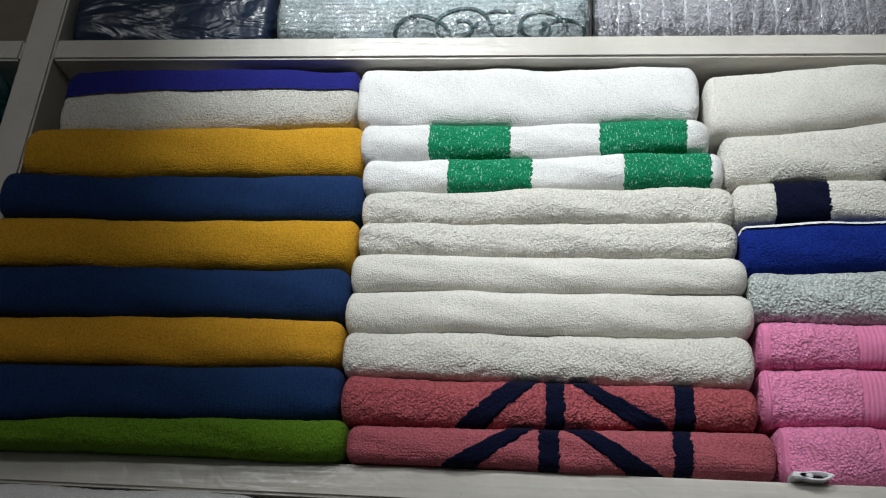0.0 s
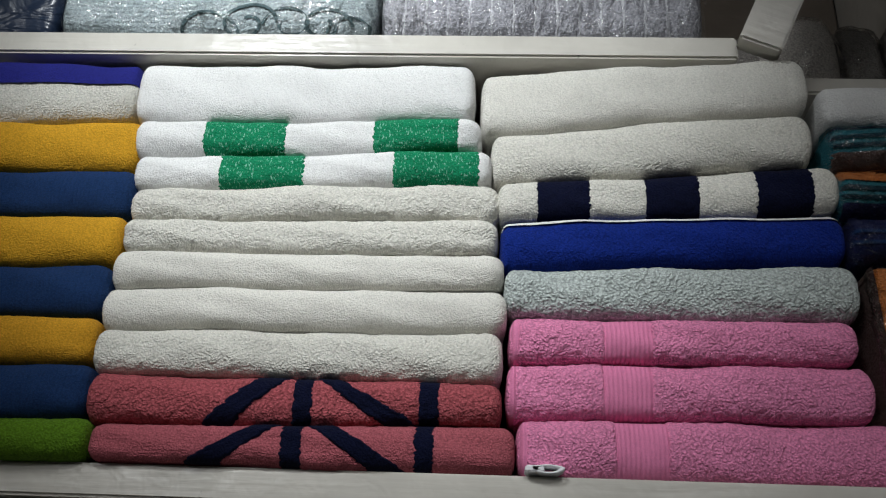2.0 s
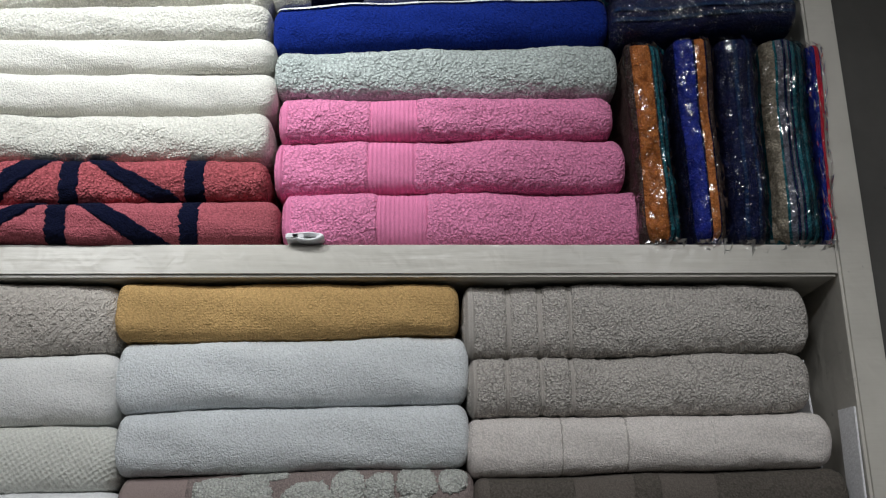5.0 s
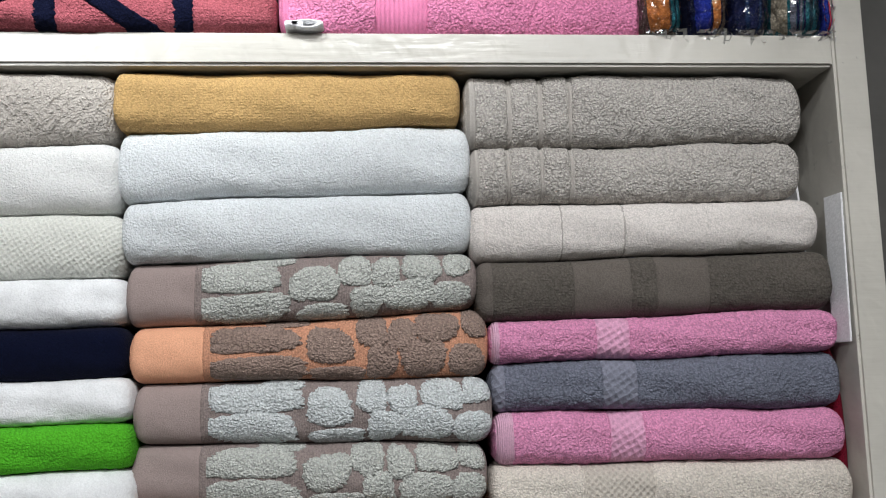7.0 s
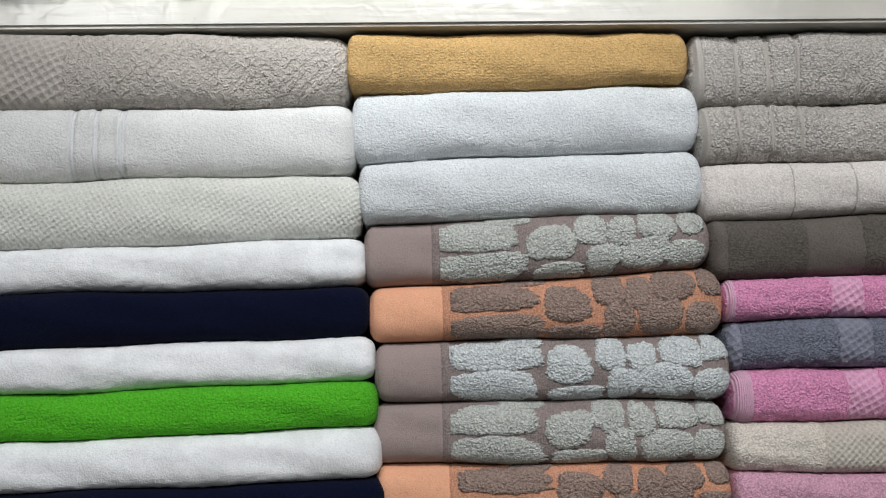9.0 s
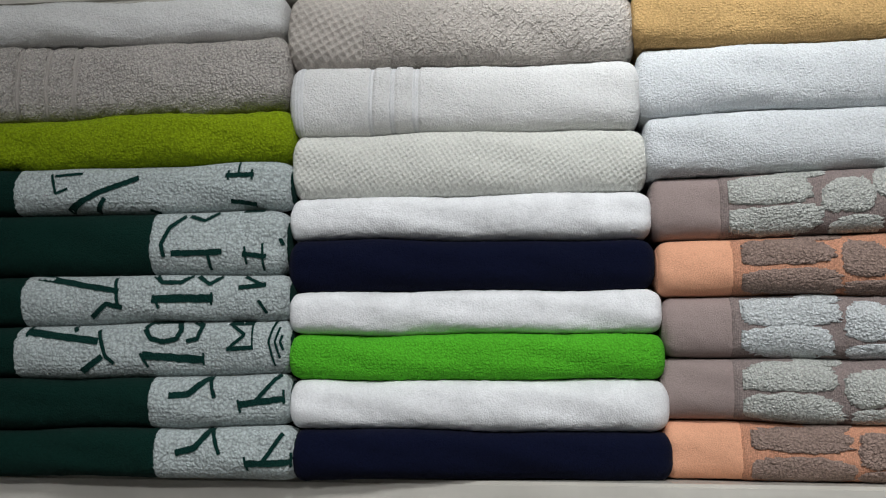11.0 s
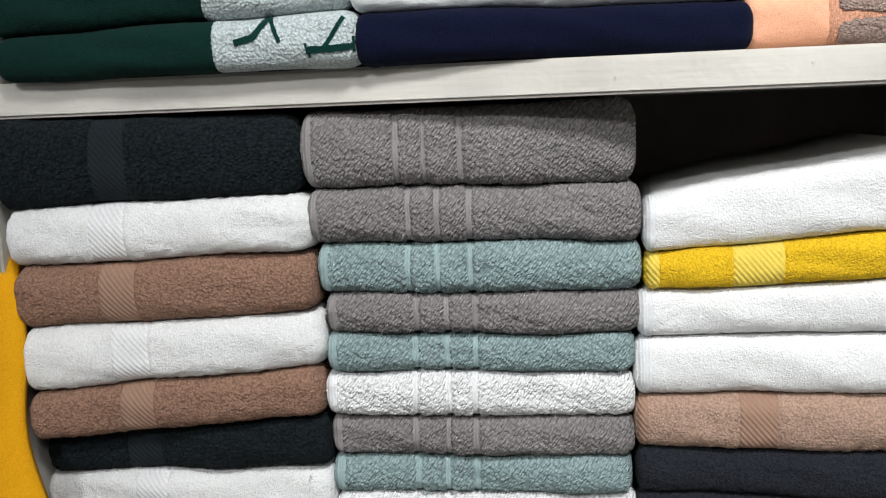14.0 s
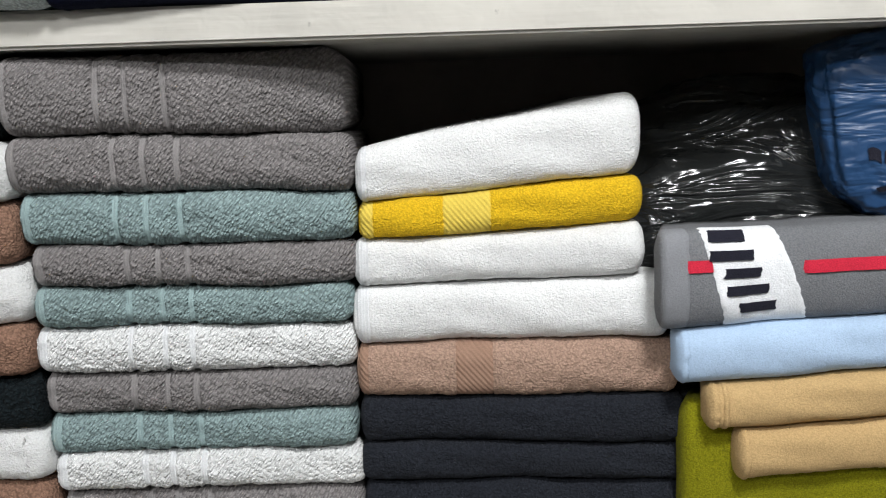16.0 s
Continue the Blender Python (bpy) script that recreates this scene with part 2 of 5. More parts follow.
def film(name, haze=0.0, crinkle=0.004, fine=False):
    """Clear crumpled wrapping film."""
    m, t, b = nodes_of(name)
    t.nodes.remove(b)
    out = t.nodes["Material Output"]
    co = add(t, "ShaderNodeTexCoord")
    warp = add(t, "ShaderNodeTexNoise", Scale=14.0, Detail=3.0)
    t.links.new(co.outputs["Object"], warp.inputs["Vector"])
    bend = add(t, "ShaderNodeVectorMath")
    bend.operation = "MULTIPLY_ADD"
    bend.inputs[1].default_value = (0.07, 0.07, 0.07)
    t.links.new(warp.outputs["Color"], bend.inputs[0])
    t.links.new(co.outputs["Object"], bend.inputs[2])
    crease = add(t, "ShaderNodeTexVoronoi", Scale=40.0)
    crease.feature = "DISTANCE_TO_EDGE"
    t.links.new(bend.outputs[0], crease.inputs["Vector"])
    ridge = add(t, "ShaderNodeMapRange")
    ridge.inputs["From Max"].default_value = 0.05
    ridge.inputs["To Min"].default_value, ridge.inputs["To Max"].default_value = 1.0, 0.0
    t.links.new(crease.outputs["Distance"], ridge.inputs["Value"])
    bump = add(t, "ShaderNodeBump", Strength=1.0, Distance=crinkle)
    t.links.new(ridge.outputs[0], bump.inputs["Height"])
    if not fine:
        grit = add(t, "ShaderNodeTexNoise", Scale=130.0, Detail=2.0, Distortion=0.8)
        t.links.new(co.outputs["Object"], grit.inputs["Vector"])
        both = add(t, "ShaderNodeMath")
        both.operation = "MULTIPLY_ADD"
        both.inputs[1].default_value = 0.9
        t.links.new(grit.outputs["Fac"], both.inputs[0])
        t.links.new(ridge.outputs[0], both.inputs[2])
        t.links.new(both.outputs[0], bump.inputs["Height"])
    if fine:
        crumple = add(t, "ShaderNodeTexNoise", Scale=95.0, Detail=2.0, Roughness=0.5, Distortion=1.6)
        t.links.new(co.outputs["Object"], crumple.inputs["Vector"])
        t.links.new(crumple.outputs["Fac"], bump.inputs["Height"])
    gloss = add(t, "ShaderNodeBsdfGlossy", Roughness=0.09)
    gloss.inputs["Color"].default_value = (1, 1, 1, 1)
    t.links.new(bump.outputs[0], gloss.inputs["Normal"])
    clear = add(t, "ShaderNodeBsdfTransparent")
    fres = add(t, "ShaderNodeFresnel", IOR=1.5)
    t.links.new(bump.outputs[0], fres.inputs["Normal"])
    more = add(t, "ShaderNodeMath")
    more.operation = "MULTIPLY_ADD"
    more.inputs[1].default_value, more.inputs[2].default_value = 0.8, haze
    t.links.new(fres.outputs[0], more.inputs[0])
    mix = add(t, "ShaderNodeMixShader")
    t.links.new(more.outputs[0], mix.inputs[0])
    t.links.new(clear.outputs[0], mix.inputs[1])
    t.links.new(gloss.outputs[0], mix.inputs[2])
    t.links.new(mix.outputs[0], out.inputs["Surface"])
    return m


def glossy_bag(name, col, rough=0.18, crease=0.03):
    m, t, b = nodes_of(name)
    co = add(t, "ShaderNodeTexCoord")
    n = add(t, "ShaderNodeTexNoise", Scale=13.0, Detail=2.5, Roughness=0.5, Distortion=2.0)
    size = add(t, "ShaderNodeMapping")
    size.inputs["Scale"].default_value = (0.6, 1, 1.8)
    t.links.new(co.outputs["Object"], size.inputs["Vector"])
    t.links.new(size.outputs[0], n.inputs["Vector"])
    bump = add(t, "ShaderNodeBump", Strength=1.0, Distance=crease)
    t.links.new(n.outputs["Fac"], bump.inputs["Height"])
    t.links.new(bump.outputs[0], b.inputs["Normal"])
    b.inputs["Base Color"].default_value = (*col, 1)
    b.inputs["Roughness"].default_value = rough
    return m


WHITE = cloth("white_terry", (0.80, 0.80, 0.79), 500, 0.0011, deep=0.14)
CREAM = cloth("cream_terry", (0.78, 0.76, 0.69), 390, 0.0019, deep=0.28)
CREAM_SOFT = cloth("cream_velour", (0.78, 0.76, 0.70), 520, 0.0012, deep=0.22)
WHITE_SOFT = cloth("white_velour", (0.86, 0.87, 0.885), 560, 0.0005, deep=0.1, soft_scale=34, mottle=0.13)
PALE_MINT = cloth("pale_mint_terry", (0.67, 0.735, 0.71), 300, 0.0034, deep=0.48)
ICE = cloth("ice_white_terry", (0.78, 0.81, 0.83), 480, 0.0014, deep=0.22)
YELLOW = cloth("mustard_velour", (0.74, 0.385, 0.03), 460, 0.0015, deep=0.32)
ORANGE = cloth("amber_velour", (0.72, 0.36, 0.03), 480, 0.0014, deep=0.32, ribs=0.25, rib_axis="X", rib_scale=60)
NAVY = cloth("navy_velour", (0.016, 0.046, 0.14), 560, 0.0012, deep=0.35, ribs=0.45, rib_scale=70, mottle=0.12)
NAVY_DEEP = cloth("midnight_velour", (0.004, 0.006, 0.022), 600, 0.0006, deep=0.3)
NAVY_STRIPE = cloth("navy_stripe_terry", (0.005, 0.007, 0.026), 420, 0.001)
GRASS = cloth("leaf_green_terry", (0.13, 0.27, 0.02), 400, 0.0016)
LIME = cloth("lime_green_velour", (0.11, 0.54, 0.03), 460, 0.0015, deep=0.32, ribs=0.12, rib_axis="Z", rib_scale=90)
OLIVE_LIME = cloth("yellow_green_terry", (0.30, 0.42, 0.01), 380, 0.0018)
GREEN_STRIPE = flecked(cloth("emerald_stripe_terry", (0.01, 0.24, 0.11), 420, 0.0014, deep=0.3), (0.22, 0.48, 0.36), 0.6)
ROYAL = cloth("royal_blue_terry", (0.008, 0.028, 0.24), 420, 0.0016)
PURPLE = cloth("violet_blue_velour", (0.025, 0.028, 0.23), 560, 0.0008)
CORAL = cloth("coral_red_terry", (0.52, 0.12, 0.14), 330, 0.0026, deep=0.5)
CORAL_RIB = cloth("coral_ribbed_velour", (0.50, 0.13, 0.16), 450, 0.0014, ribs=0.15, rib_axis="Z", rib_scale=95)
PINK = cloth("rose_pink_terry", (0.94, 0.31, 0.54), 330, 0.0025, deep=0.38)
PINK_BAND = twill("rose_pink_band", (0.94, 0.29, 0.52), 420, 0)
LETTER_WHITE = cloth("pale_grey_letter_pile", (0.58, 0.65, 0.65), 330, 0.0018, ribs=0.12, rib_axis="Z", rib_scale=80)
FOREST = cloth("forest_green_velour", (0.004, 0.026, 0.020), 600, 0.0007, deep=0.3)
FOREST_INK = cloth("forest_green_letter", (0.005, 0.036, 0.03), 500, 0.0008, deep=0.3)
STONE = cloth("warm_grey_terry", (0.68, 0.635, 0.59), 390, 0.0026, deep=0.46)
# grey of the corner rolls, darkened to hold the corner's shade
SHADE_GREY = cloth("corner_shade_quilting", (0.24, 0.225, 0.21), 300, 0.002)
STONE_HEM = twill("warm_grey_band", (0.57, 0.53, 0.49), 420, 0)
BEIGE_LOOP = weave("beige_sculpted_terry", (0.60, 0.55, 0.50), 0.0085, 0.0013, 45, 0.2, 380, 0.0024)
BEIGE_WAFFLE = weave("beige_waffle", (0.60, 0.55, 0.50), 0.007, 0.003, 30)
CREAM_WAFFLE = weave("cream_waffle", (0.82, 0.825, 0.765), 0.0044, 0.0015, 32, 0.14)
GOLD = cloth("golden_tan_terry", (0.62, 0.40, 0.17), 450, 0.0013, deep=0.3, ribs=0.14, rib_axis="Z", rib_scale=120)
LIGHT_PINK_STONE = cloth("pale_stone_velour", (0.80, 0.745, 0.71), 520, 0.0009, deep=0.3)
TAUPE = cloth("dark_taupe_ribbed", (0.13, 0.115, 0.10), 420, 0.0012, ribs=0.15, rib_axis="Z", rib_scale=210)
TAUPE_FLAT = cloth("dark_taupe_flat", (0.15, 0.13, 0.115), 600, 0.0006, deep=0.3)
MAUVE_FLAT = cloth("mauve_grey_flat", (0.34, 0.27, 0.255), 800, 0.0004, deep=0.15)
MAUVE_RIB = cloth("mauve_grey_ribbed", (0.33, 0.27, 0.255), 500, 0.0008, deep=0.35, ribs=0.5, rib_axis="X", rib_scale=200)
PEACH_RIB = cloth("peach_ribbed", (0.72, 0.36, 0.23), 500, 0.0008, deep=0.35, ribs=0.5, rib_axis="X", rib_scale=200)
LEAF_GREY = cloth("grey_green_leaf_pile", (0.72, 0.735, 0.69), 400, 0.0027, deep=0.42)
LEAF_SILVER = cloth("silver_leaf_pile", (0.84, 0.88, 0.89), 400, 0.0027, deep=0.38)
LEAF_BROWN = cloth("brown_leaf_pile", (0.44, 0.32, 0.27), 400, 0.0027, deep=0.42)
PEACH_FLAT = cloth("peach_flat", (0.84, 0.43, 0.27), 800, 0.0004, deep=0.15)
ORCHID = cloth("orchid_pink_terry", (0.90, 0.36, 0.60), 420, 0.002, deep=0.4)
ORCHID_BAND = weave("orchid_honeycomb", (0.86, 0.44, 0.64), 0.0065, 0.0025, 30)
ORCHID_HEM = twill("orchid_hem", (0.95, 0.55, 0.74), 1100, 0)
SLATE = cloth("slate_blue_terry", (0.22, 0.235, 0.30), 410, 0.0022, deep=0.46)
SLATE_BAND = weave("slate_honeycomb", (0.27, 0.28, 0.35), 0.0065, 0.0025, 30)
SAND = cloth("sand_terry", (0.80, 0.73, 0.65), 430, 0.0016, deep=0.34)
SAND_BAND = weave("sand_lozenge_band", (0.66, 0.60, 0.53), 0.005, 0.002, 45)
BLUSH = cloth("blush_pink_terry", (0.76, 0.42, 0.55), 450, 0.0014)
CHARCOAL = cloth("charcoal_terry", (0.013, 0.019, 0.022), 260, 0.0036, deep=0.6)
CHARCOAL_BAND = twill("charcoal_band", (0.02, 0.026, 0.03), 460, 40)
ANTHRACITE = cloth("anthracite_terry", (0.024, 0.027, 0.035), 380, 0.0019, deep=0.5)
BROWN = cloth("cocoa_terry", (0.37, 0.215, 0.15), 370, 0.0021, deep=0.48)
BROWN_BAND = twill("cocoa_band", (0.42, 0.26, 0.185), 460, 40)
WHITE_BAND = twill("white_band", (0.98, 0.98, 0.98), 460, 40, 0.6)
WHITE_HEM = twill("white_hem", (0.92, 0.93, 0.94), 600, 0, 0.5)
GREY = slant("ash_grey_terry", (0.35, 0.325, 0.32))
GREY_BAND = twill("ash_grey_band", (0.345, 0.325, 0.32), 520, 0)
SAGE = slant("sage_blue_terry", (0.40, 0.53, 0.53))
SAGE_BAND = twill("sage_blue_band", (0.40, 0.53, 0.53), 520, 0)
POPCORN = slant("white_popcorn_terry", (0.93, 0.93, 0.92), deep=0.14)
SUN = cloth("sunny_yellow_terry", (0.80, 0.50, 0.02), 450, 0.0014, deep=0.3)
SUN_BAND = twill("sunny_yellow_band", (0.96, 0.71, 0.12), 460, 40)
TAN = cloth("tan_velour", (0.56, 0.38, 0.18), 520, 0.0006, deep=0.2)
TAN_BROWN = cloth("pinkish_brown_terry", (0.48, 0.32, 0.24), 380, 0.0017, deep=0.4)
SKY = cloth("sky_blue_velour", (0.42, 0.55, 0.72), 600, 0.0004, deep=0.12)
FLANNEL = cloth("grey_flannel_velour", (0.20, 0.205, 0.215), 600, 0.0008, deep=0.25)
FLANNEL_HEM = cloth("grey_flannel_hem", (0.24, 0.245, 0.26), 800, 0.0004, deep=0.15)
RED = cloth("red_stripe", (0.62, 0.03, 0.06), 700, 0.0005, deep=0.2)
INK = cloth("black_print", (0.02, 0.02, 0.03), 800, 0.0003, deep=0.2)
OLIVE = cloth("olive_velour", (0.26, 0.25, 0.01), 560, 0.0009)
MARIGOLD = cloth("marigold_cloth", (0.85, 0.40, 0.01), 700, 0.0005, deep=0.15)
TEAL = cloth("teal_terry", (0.03, 0.19, 0.24), 380, 0.0016)
TEAL_DARK = cloth("dark_teal_terry", (0.012, 0.05, 0.075), 380, 0.0016)
RUST = cloth("rust_orange_terry", (0.60, 0.21, 0.06), 380, 0.0016)
COBALT = cloth("cobalt_terry", (0.02, 0.04, 0.36), 380, 0.0016)
INDIGO = cloth("indigo_terry", (0.014, 0.02, 0.08), 380, 0.0016)
OATMEAL = cloth("oatmeal_terry", (0.42, 0.37, 0.29), 380, 0.0016)
UMBER = cloth("umber_terry", (0.14, 0.095, 0.085), 380, 0.0016)
PATTERN_GREY = cloth("blue_grey_damask", (0.44, 0.51, 0.53), 380, 0.0014, ribs=0.5, rib_axis="Z", rib_scale=45)
STRIPE_GREY = cloth("silver_lilac_terry", (0.47, 0.47, 0.51), 300, 0.002)
STRIPE_PALE = cloth("silver_stripe", (0.72, 0.72, 0.76), 420, 0.0012)
DAMASK_INK = cloth("slate_scroll", (0.10, 0.15, 0.16), 500, 0.0006)
FILM = film("clear_film", 0.0, 0.0005)
FILM_FINE = film("fine_clear_film", 0.0, 0.0022, True)
BLACK_BAG = glossy_bag("black_plastic", (0.012, 0.013, 0.013), 0.15, 0.016)
BLUE_BAG = glossy_bag("blue_plastic", (0.014, 0.052, 0.135), 0.4, 0.008)
NAVY_BAG = glossy_bag("navy_plastic", (0.014, 0.026, 0.055), 0.3, 0.007)
TEAL_BAG = glossy_bag("teal_plastic", (0.05, 0.20, 0.24), 0.25)
PAINT = paint("cream_gloss_paint", (0.60, 0.575, 0.52), 0.25, 0.22, 0.35)
BACK = paint("dark_back_board", (0.24, 0.20, 0.165), 0.5, 0.3, 0.2)
# pillar's shade is put into this dark base colour; stains and scuffs are its own
PLASTER = paint("stained_shaded_plaster", (0.08, 0.076, 0.07), 0.6, 0.5, 0.5)
WALL = paint("grey_plaster", (0.5, 0.5, 0.49), 0.7, 0.3, 0.4)
FLOOR = paint("grey_floor_tile", (0.4, 0.4, 0.385), 0.4)
CEIL = paint("white_ceiling", (0.75, 0.75, 0.735), 0.8, 0.1, 0.0)
PAPER = cloth("white_paper", (0.84, 0.84, 0.86), 300, 0.0003, deep=0.1)
WINE = cloth("wine_red_cloth", (0.16, 0.006, 0.02), 500, 0.0008)



# ---- mesh helpers ----
def mesh_ob(name, verts, faces, mat, parent=None, label="", smooth=True):
    me = bpy.data.meshes.new(name)
    me.from_pydata(verts, [], faces)
    me.materials.append(mat)
    if smooth:
        me.polygons.foreach_set("use_smooth", [True] * len(me.polygons))
    ob = new(name, me)
    if parent:
        ob.parent = parent
    if label:
        ob["label"] = label
    return ob


def box(name, x0, x1, y0, y1, z0, z1, mat, parent=None, bevel=0.002, wob=0.0, label=""):
    bm = bmesh.new()
    bmesh.ops.create_cube(bm, size=1, matrix=Matrix.LocRotScale(((x0 + x1) / 2, (y0 + y1) / 2, (z0 + z1) / 2), None, (x1 - x0, y1 - y0, z1 - z0)))
    if bevel:
        bmesh.ops.bevel(bm, geom=bm.edges[:], offset=bevel, segments=2, affect="EDGES")
    me = bpy.data.meshes.new(name)
    bm.to_mesh(me)
    bm.free()
    me.materials.append(mat)
    ob = new(name, me)
    if parent:
        ob.parent = parent
    if label:
        ob["label"] = label
    return ob


def wav(x, z):
    """Slow unevenness that neighbours in a stack share."""
    return (np.sin(x * 21 + z * 37) + 0.7 * np.sin(x * 43 - z * 23 + 1.7) + 0.5 * np.sin(x * 9 + z * 61 + 0.6)) * 0.0008


class Surface:
    """The outside of one folded towel: a rounded fold in front, flat layers running back."""

    def __init__(self, x0, x1, left, right, ys, bulge=0.5, power=2.6, seed=1, end=0.013, back=0.30, sag=0.0):
        self.x0, self.x1, self.left, self.right, self.ys = x0, x1, left, right, ys
        self.bulge, self.power, self.end, self.back, self.sag = bulge, power, end, back, sag
        self.rng = np.random.default_rng(seed)
        self.ph = self.rng.uniform(0, 6.28, 8)
        self.ends = end * self.rng.uniform(0.75, 1.05), end * self.rng.uniform(1.0, 1.75)

    def extent(self, x):
        f = np.clip((x - self.x0) / (self.x1 - self.x0), 0, 1)
        lo = self.left[0] + (self.right[0] - self.left[0]) * f
        hi = self.left[1] + (self.right[1] - self.left[1]) * f
        dip = self.sag * (4 * f * (1 - f))
        lo, hi = lo + wav(x, lo) - dip, hi + wav(x, hi) - dip
        y = self.ys[0] + (self.ys[1] - self.ys[0]) * f
        p = self.ph
        y = y + 0.0022 * np.sin(x * 17 + p[0]) + 0.0014 * np.sin(x * 39 + p[1]) + 0.0008 * np.sin(x * 83 + p[2])
        return lo, hi, y

    def front(self, x, s, out=0.0):
        """A place on the fold: x along the towel, s from -1 (below) to 1 (above)."""
        lo, hi, y = self.extent(x)
        h = hi - lo
        r = np.clip(np.maximum(1 - (x - self.x0) / self.ends[0], 1 - (self.x1 - x) / self.ends[1]), 0, 1)
        shrink = np.sqrt(np.clip(1 - r ** 2.4, 0.02, 1))
        b = np.minimum(self.bulge * h, 0.026)
        hh = h / 2 * (0.54 + 0.46 * shrink)
        p = self.ph
        nose = b * (1 - np.clip(1 - np.abs(s) ** self.power, 0, 1) ** (1 / self.power))
        ripple = 0.0011 * np.sin(x * 29 + s * 1.4 + p[6]) * np.cos(x * 13 - s * 0.8 + p[7]) + 0.0010 * np.sin(x * 55 + s * 2.1 + p[3]) * np.sin(s * 2.6 + x * 11 + p[4]) + 0.0005 * np.sin(s * 5 + x * 31 + p[5])
        yy = y + nose + ripple + self.end * 0.9 * (1 - shrink) - out * (1 - 0.6 * np.abs(s) ** 6)
        zz = (lo + hi) / 2 + s * (hh + out * 0.4 * np.abs(s))
        return np.stack([x + 0 * s, yy, zz], -1)


S_ROWS = np.sin(np.linspace(-1, 1, 33) * math.pi / 2)


def grid_faces(nu, nv):
    i, j = np.meshgrid(np.arange(nu - 1), np.arange(nv - 1), indexing="ij")
    a = (i * nv + j).ravel()
    return np.stack([a, a + nv, a + nv + 1, a + 1], 1).tolist()


def pile(rng, shape):
    """Unevenness of a looped pile: clumps a few loops wide and single loops, kept within bounds."""
    raw = rng.normal(0, 1, shape)
    soft = raw
    soft = sum(np.roll(soft, k, 0) for k in (-1, 0, 1))
    soft = sum(np.roll(soft, k, 1) for k in (-1, 0, 1))
    return np.clip(0.85 * soft / soft.std() + 0.55 * raw, -1.7, 1.7)


def towel_body(surf, mat, name="towel", fuzz=0.0005, step=0.0022, dips=()):
    n = max(12, int((surf.x1 - surf.x0) / step))
    x = np.linspace(surf.x0, surf.x1, n)
    a, b = surf.ends
    bend = 1 - np.cos(np.linspace(0, 1, 9) * math.pi / 2)
    x = np.unique(np.concatenate([x[(x > surf.x0 + a) & (x < surf.x1 - b)], surf.x0 + a * bend, surf.x1 - b * bend]))
    X, Sg = np.meshgrid(x, S_ROWS, indexing="ij")
    out, under = np.zeros_like(X), np.zeros_like(X)
    for a, b, depth in dips:
        inside = np.clip(np.minimum(X - a, b - X) / 0.002 + 0.5, 0, 1)
        out = out - depth * inside
        under = np.maximum(under, inside)
    P = surf.front(X, Sg, out)
    P = P + (fuzz * 0.52 * (1 - 0.8 * under) * pile(surf.rng, X.shape))[..., None] * np.array([0.15, 1, 0.45])
    P[..., 2] += fuzz * 0.5 * pile(surf.rng, X.shape)
    # layers running back, then the rear edge
    lo, hi = P[:, :1, :], P[:, -1:, :]
    rear = []
    for k in (0.25, 0.6, 1.0):
        q = hi.copy()
        q[..., 1] += (surf.back - 0.03) * k
        q[..., 0] += ((surf.x0 + surf.x1) / 2 - q[..., 0]) * 0.07 * k
        rear.append(q)
    for k in (1.0, 0.6, 0.25):
        q = lo.copy()
        q[..., 1] += (surf.back - 0.03) * k
        q[..., 0] += ((surf.x0 + surf.x1) / 2 - q[..., 0]) * 0.07 * k
        rear.append(q)
    P = np.concatenate([P] + rear, 1)
    nu, nv = P.shape[:2]
    faces = grid_faces(nu, nv)
    for i in range(nu - 1):
        faces.append([i * nv + nv - 1, (i + 1) * nv + nv - 1, (i + 1) * nv, i * nv])
    # closed ends, slightly domed
    verts = P.reshape(-1, 3).tolist()
    for i, flip in ((0, 1), (nu - 1, 0)):
        ring = [i * nv + j for j in range(nv)]
        mid = np.mean(P[i], 0)
        mid[0] += -0.003 if flip else 0.003
        verts.append(mid.tolist())
        c = len(verts) - 1
        for j in range(nv):
            a, b = ring[j], ring[(j + 1) % nv]
            faces.append([a, b, c] if flip else [b, a, c])
    return mesh_ob(name, verts, faces, mat)


def patch(surf, parent, name, mat, a, b, s0=-1.0, s1=1.0, out=0.0006, fuzz=0.00018, top=None, label=""):
    """A part of the towel's outside with a look of its own: from a to b along it (top: the same two on the upper edge)."""
    wide = abs(b - a)
    n = max(4, int(wide / 0.0026) + 1)
    top = top or (a, b)
    s = S_ROWS if (s0, s1) == (-1.0, 1.0) else np.linspace(s0, s1, max(4, int((s1 - s0) * 18)))
    f, Sg = np.meshgrid(np.linspace(0, 1, n), s, indexing="ij")
    k = (Sg + 1) / 2
    left = a + (top[0] - a) * k
    right = b + (top[1] - b) * k
    ragged = name in ("stripe", "diagonal_stripe")
    jag = surf.rng.normal(0, 0.0012 if ragged else 0.0005, (2, len(s)))
    fuzz = 0.0004 if ragged else fuzz
    X = (left + jag[0]) * (1 - f) + (right + jag[1]) * f
    X = np.clip(X, surf.x0 + 0.0006, surf.x1 - 0.0006)
    O = np.full_like(X, out)
    O[0, :] -= 0.0024
    O[-1, :] -= 0.0024
    P = surf.front(X, Sg, O)
    P[..., 1] += fuzz * pile(surf.rng, X.shape)
    return mesh_ob(name, P.reshape(-1, 3).tolist(), grid_faces(*P.shape[:2]), mat, parent, label)


COUNT = [0]


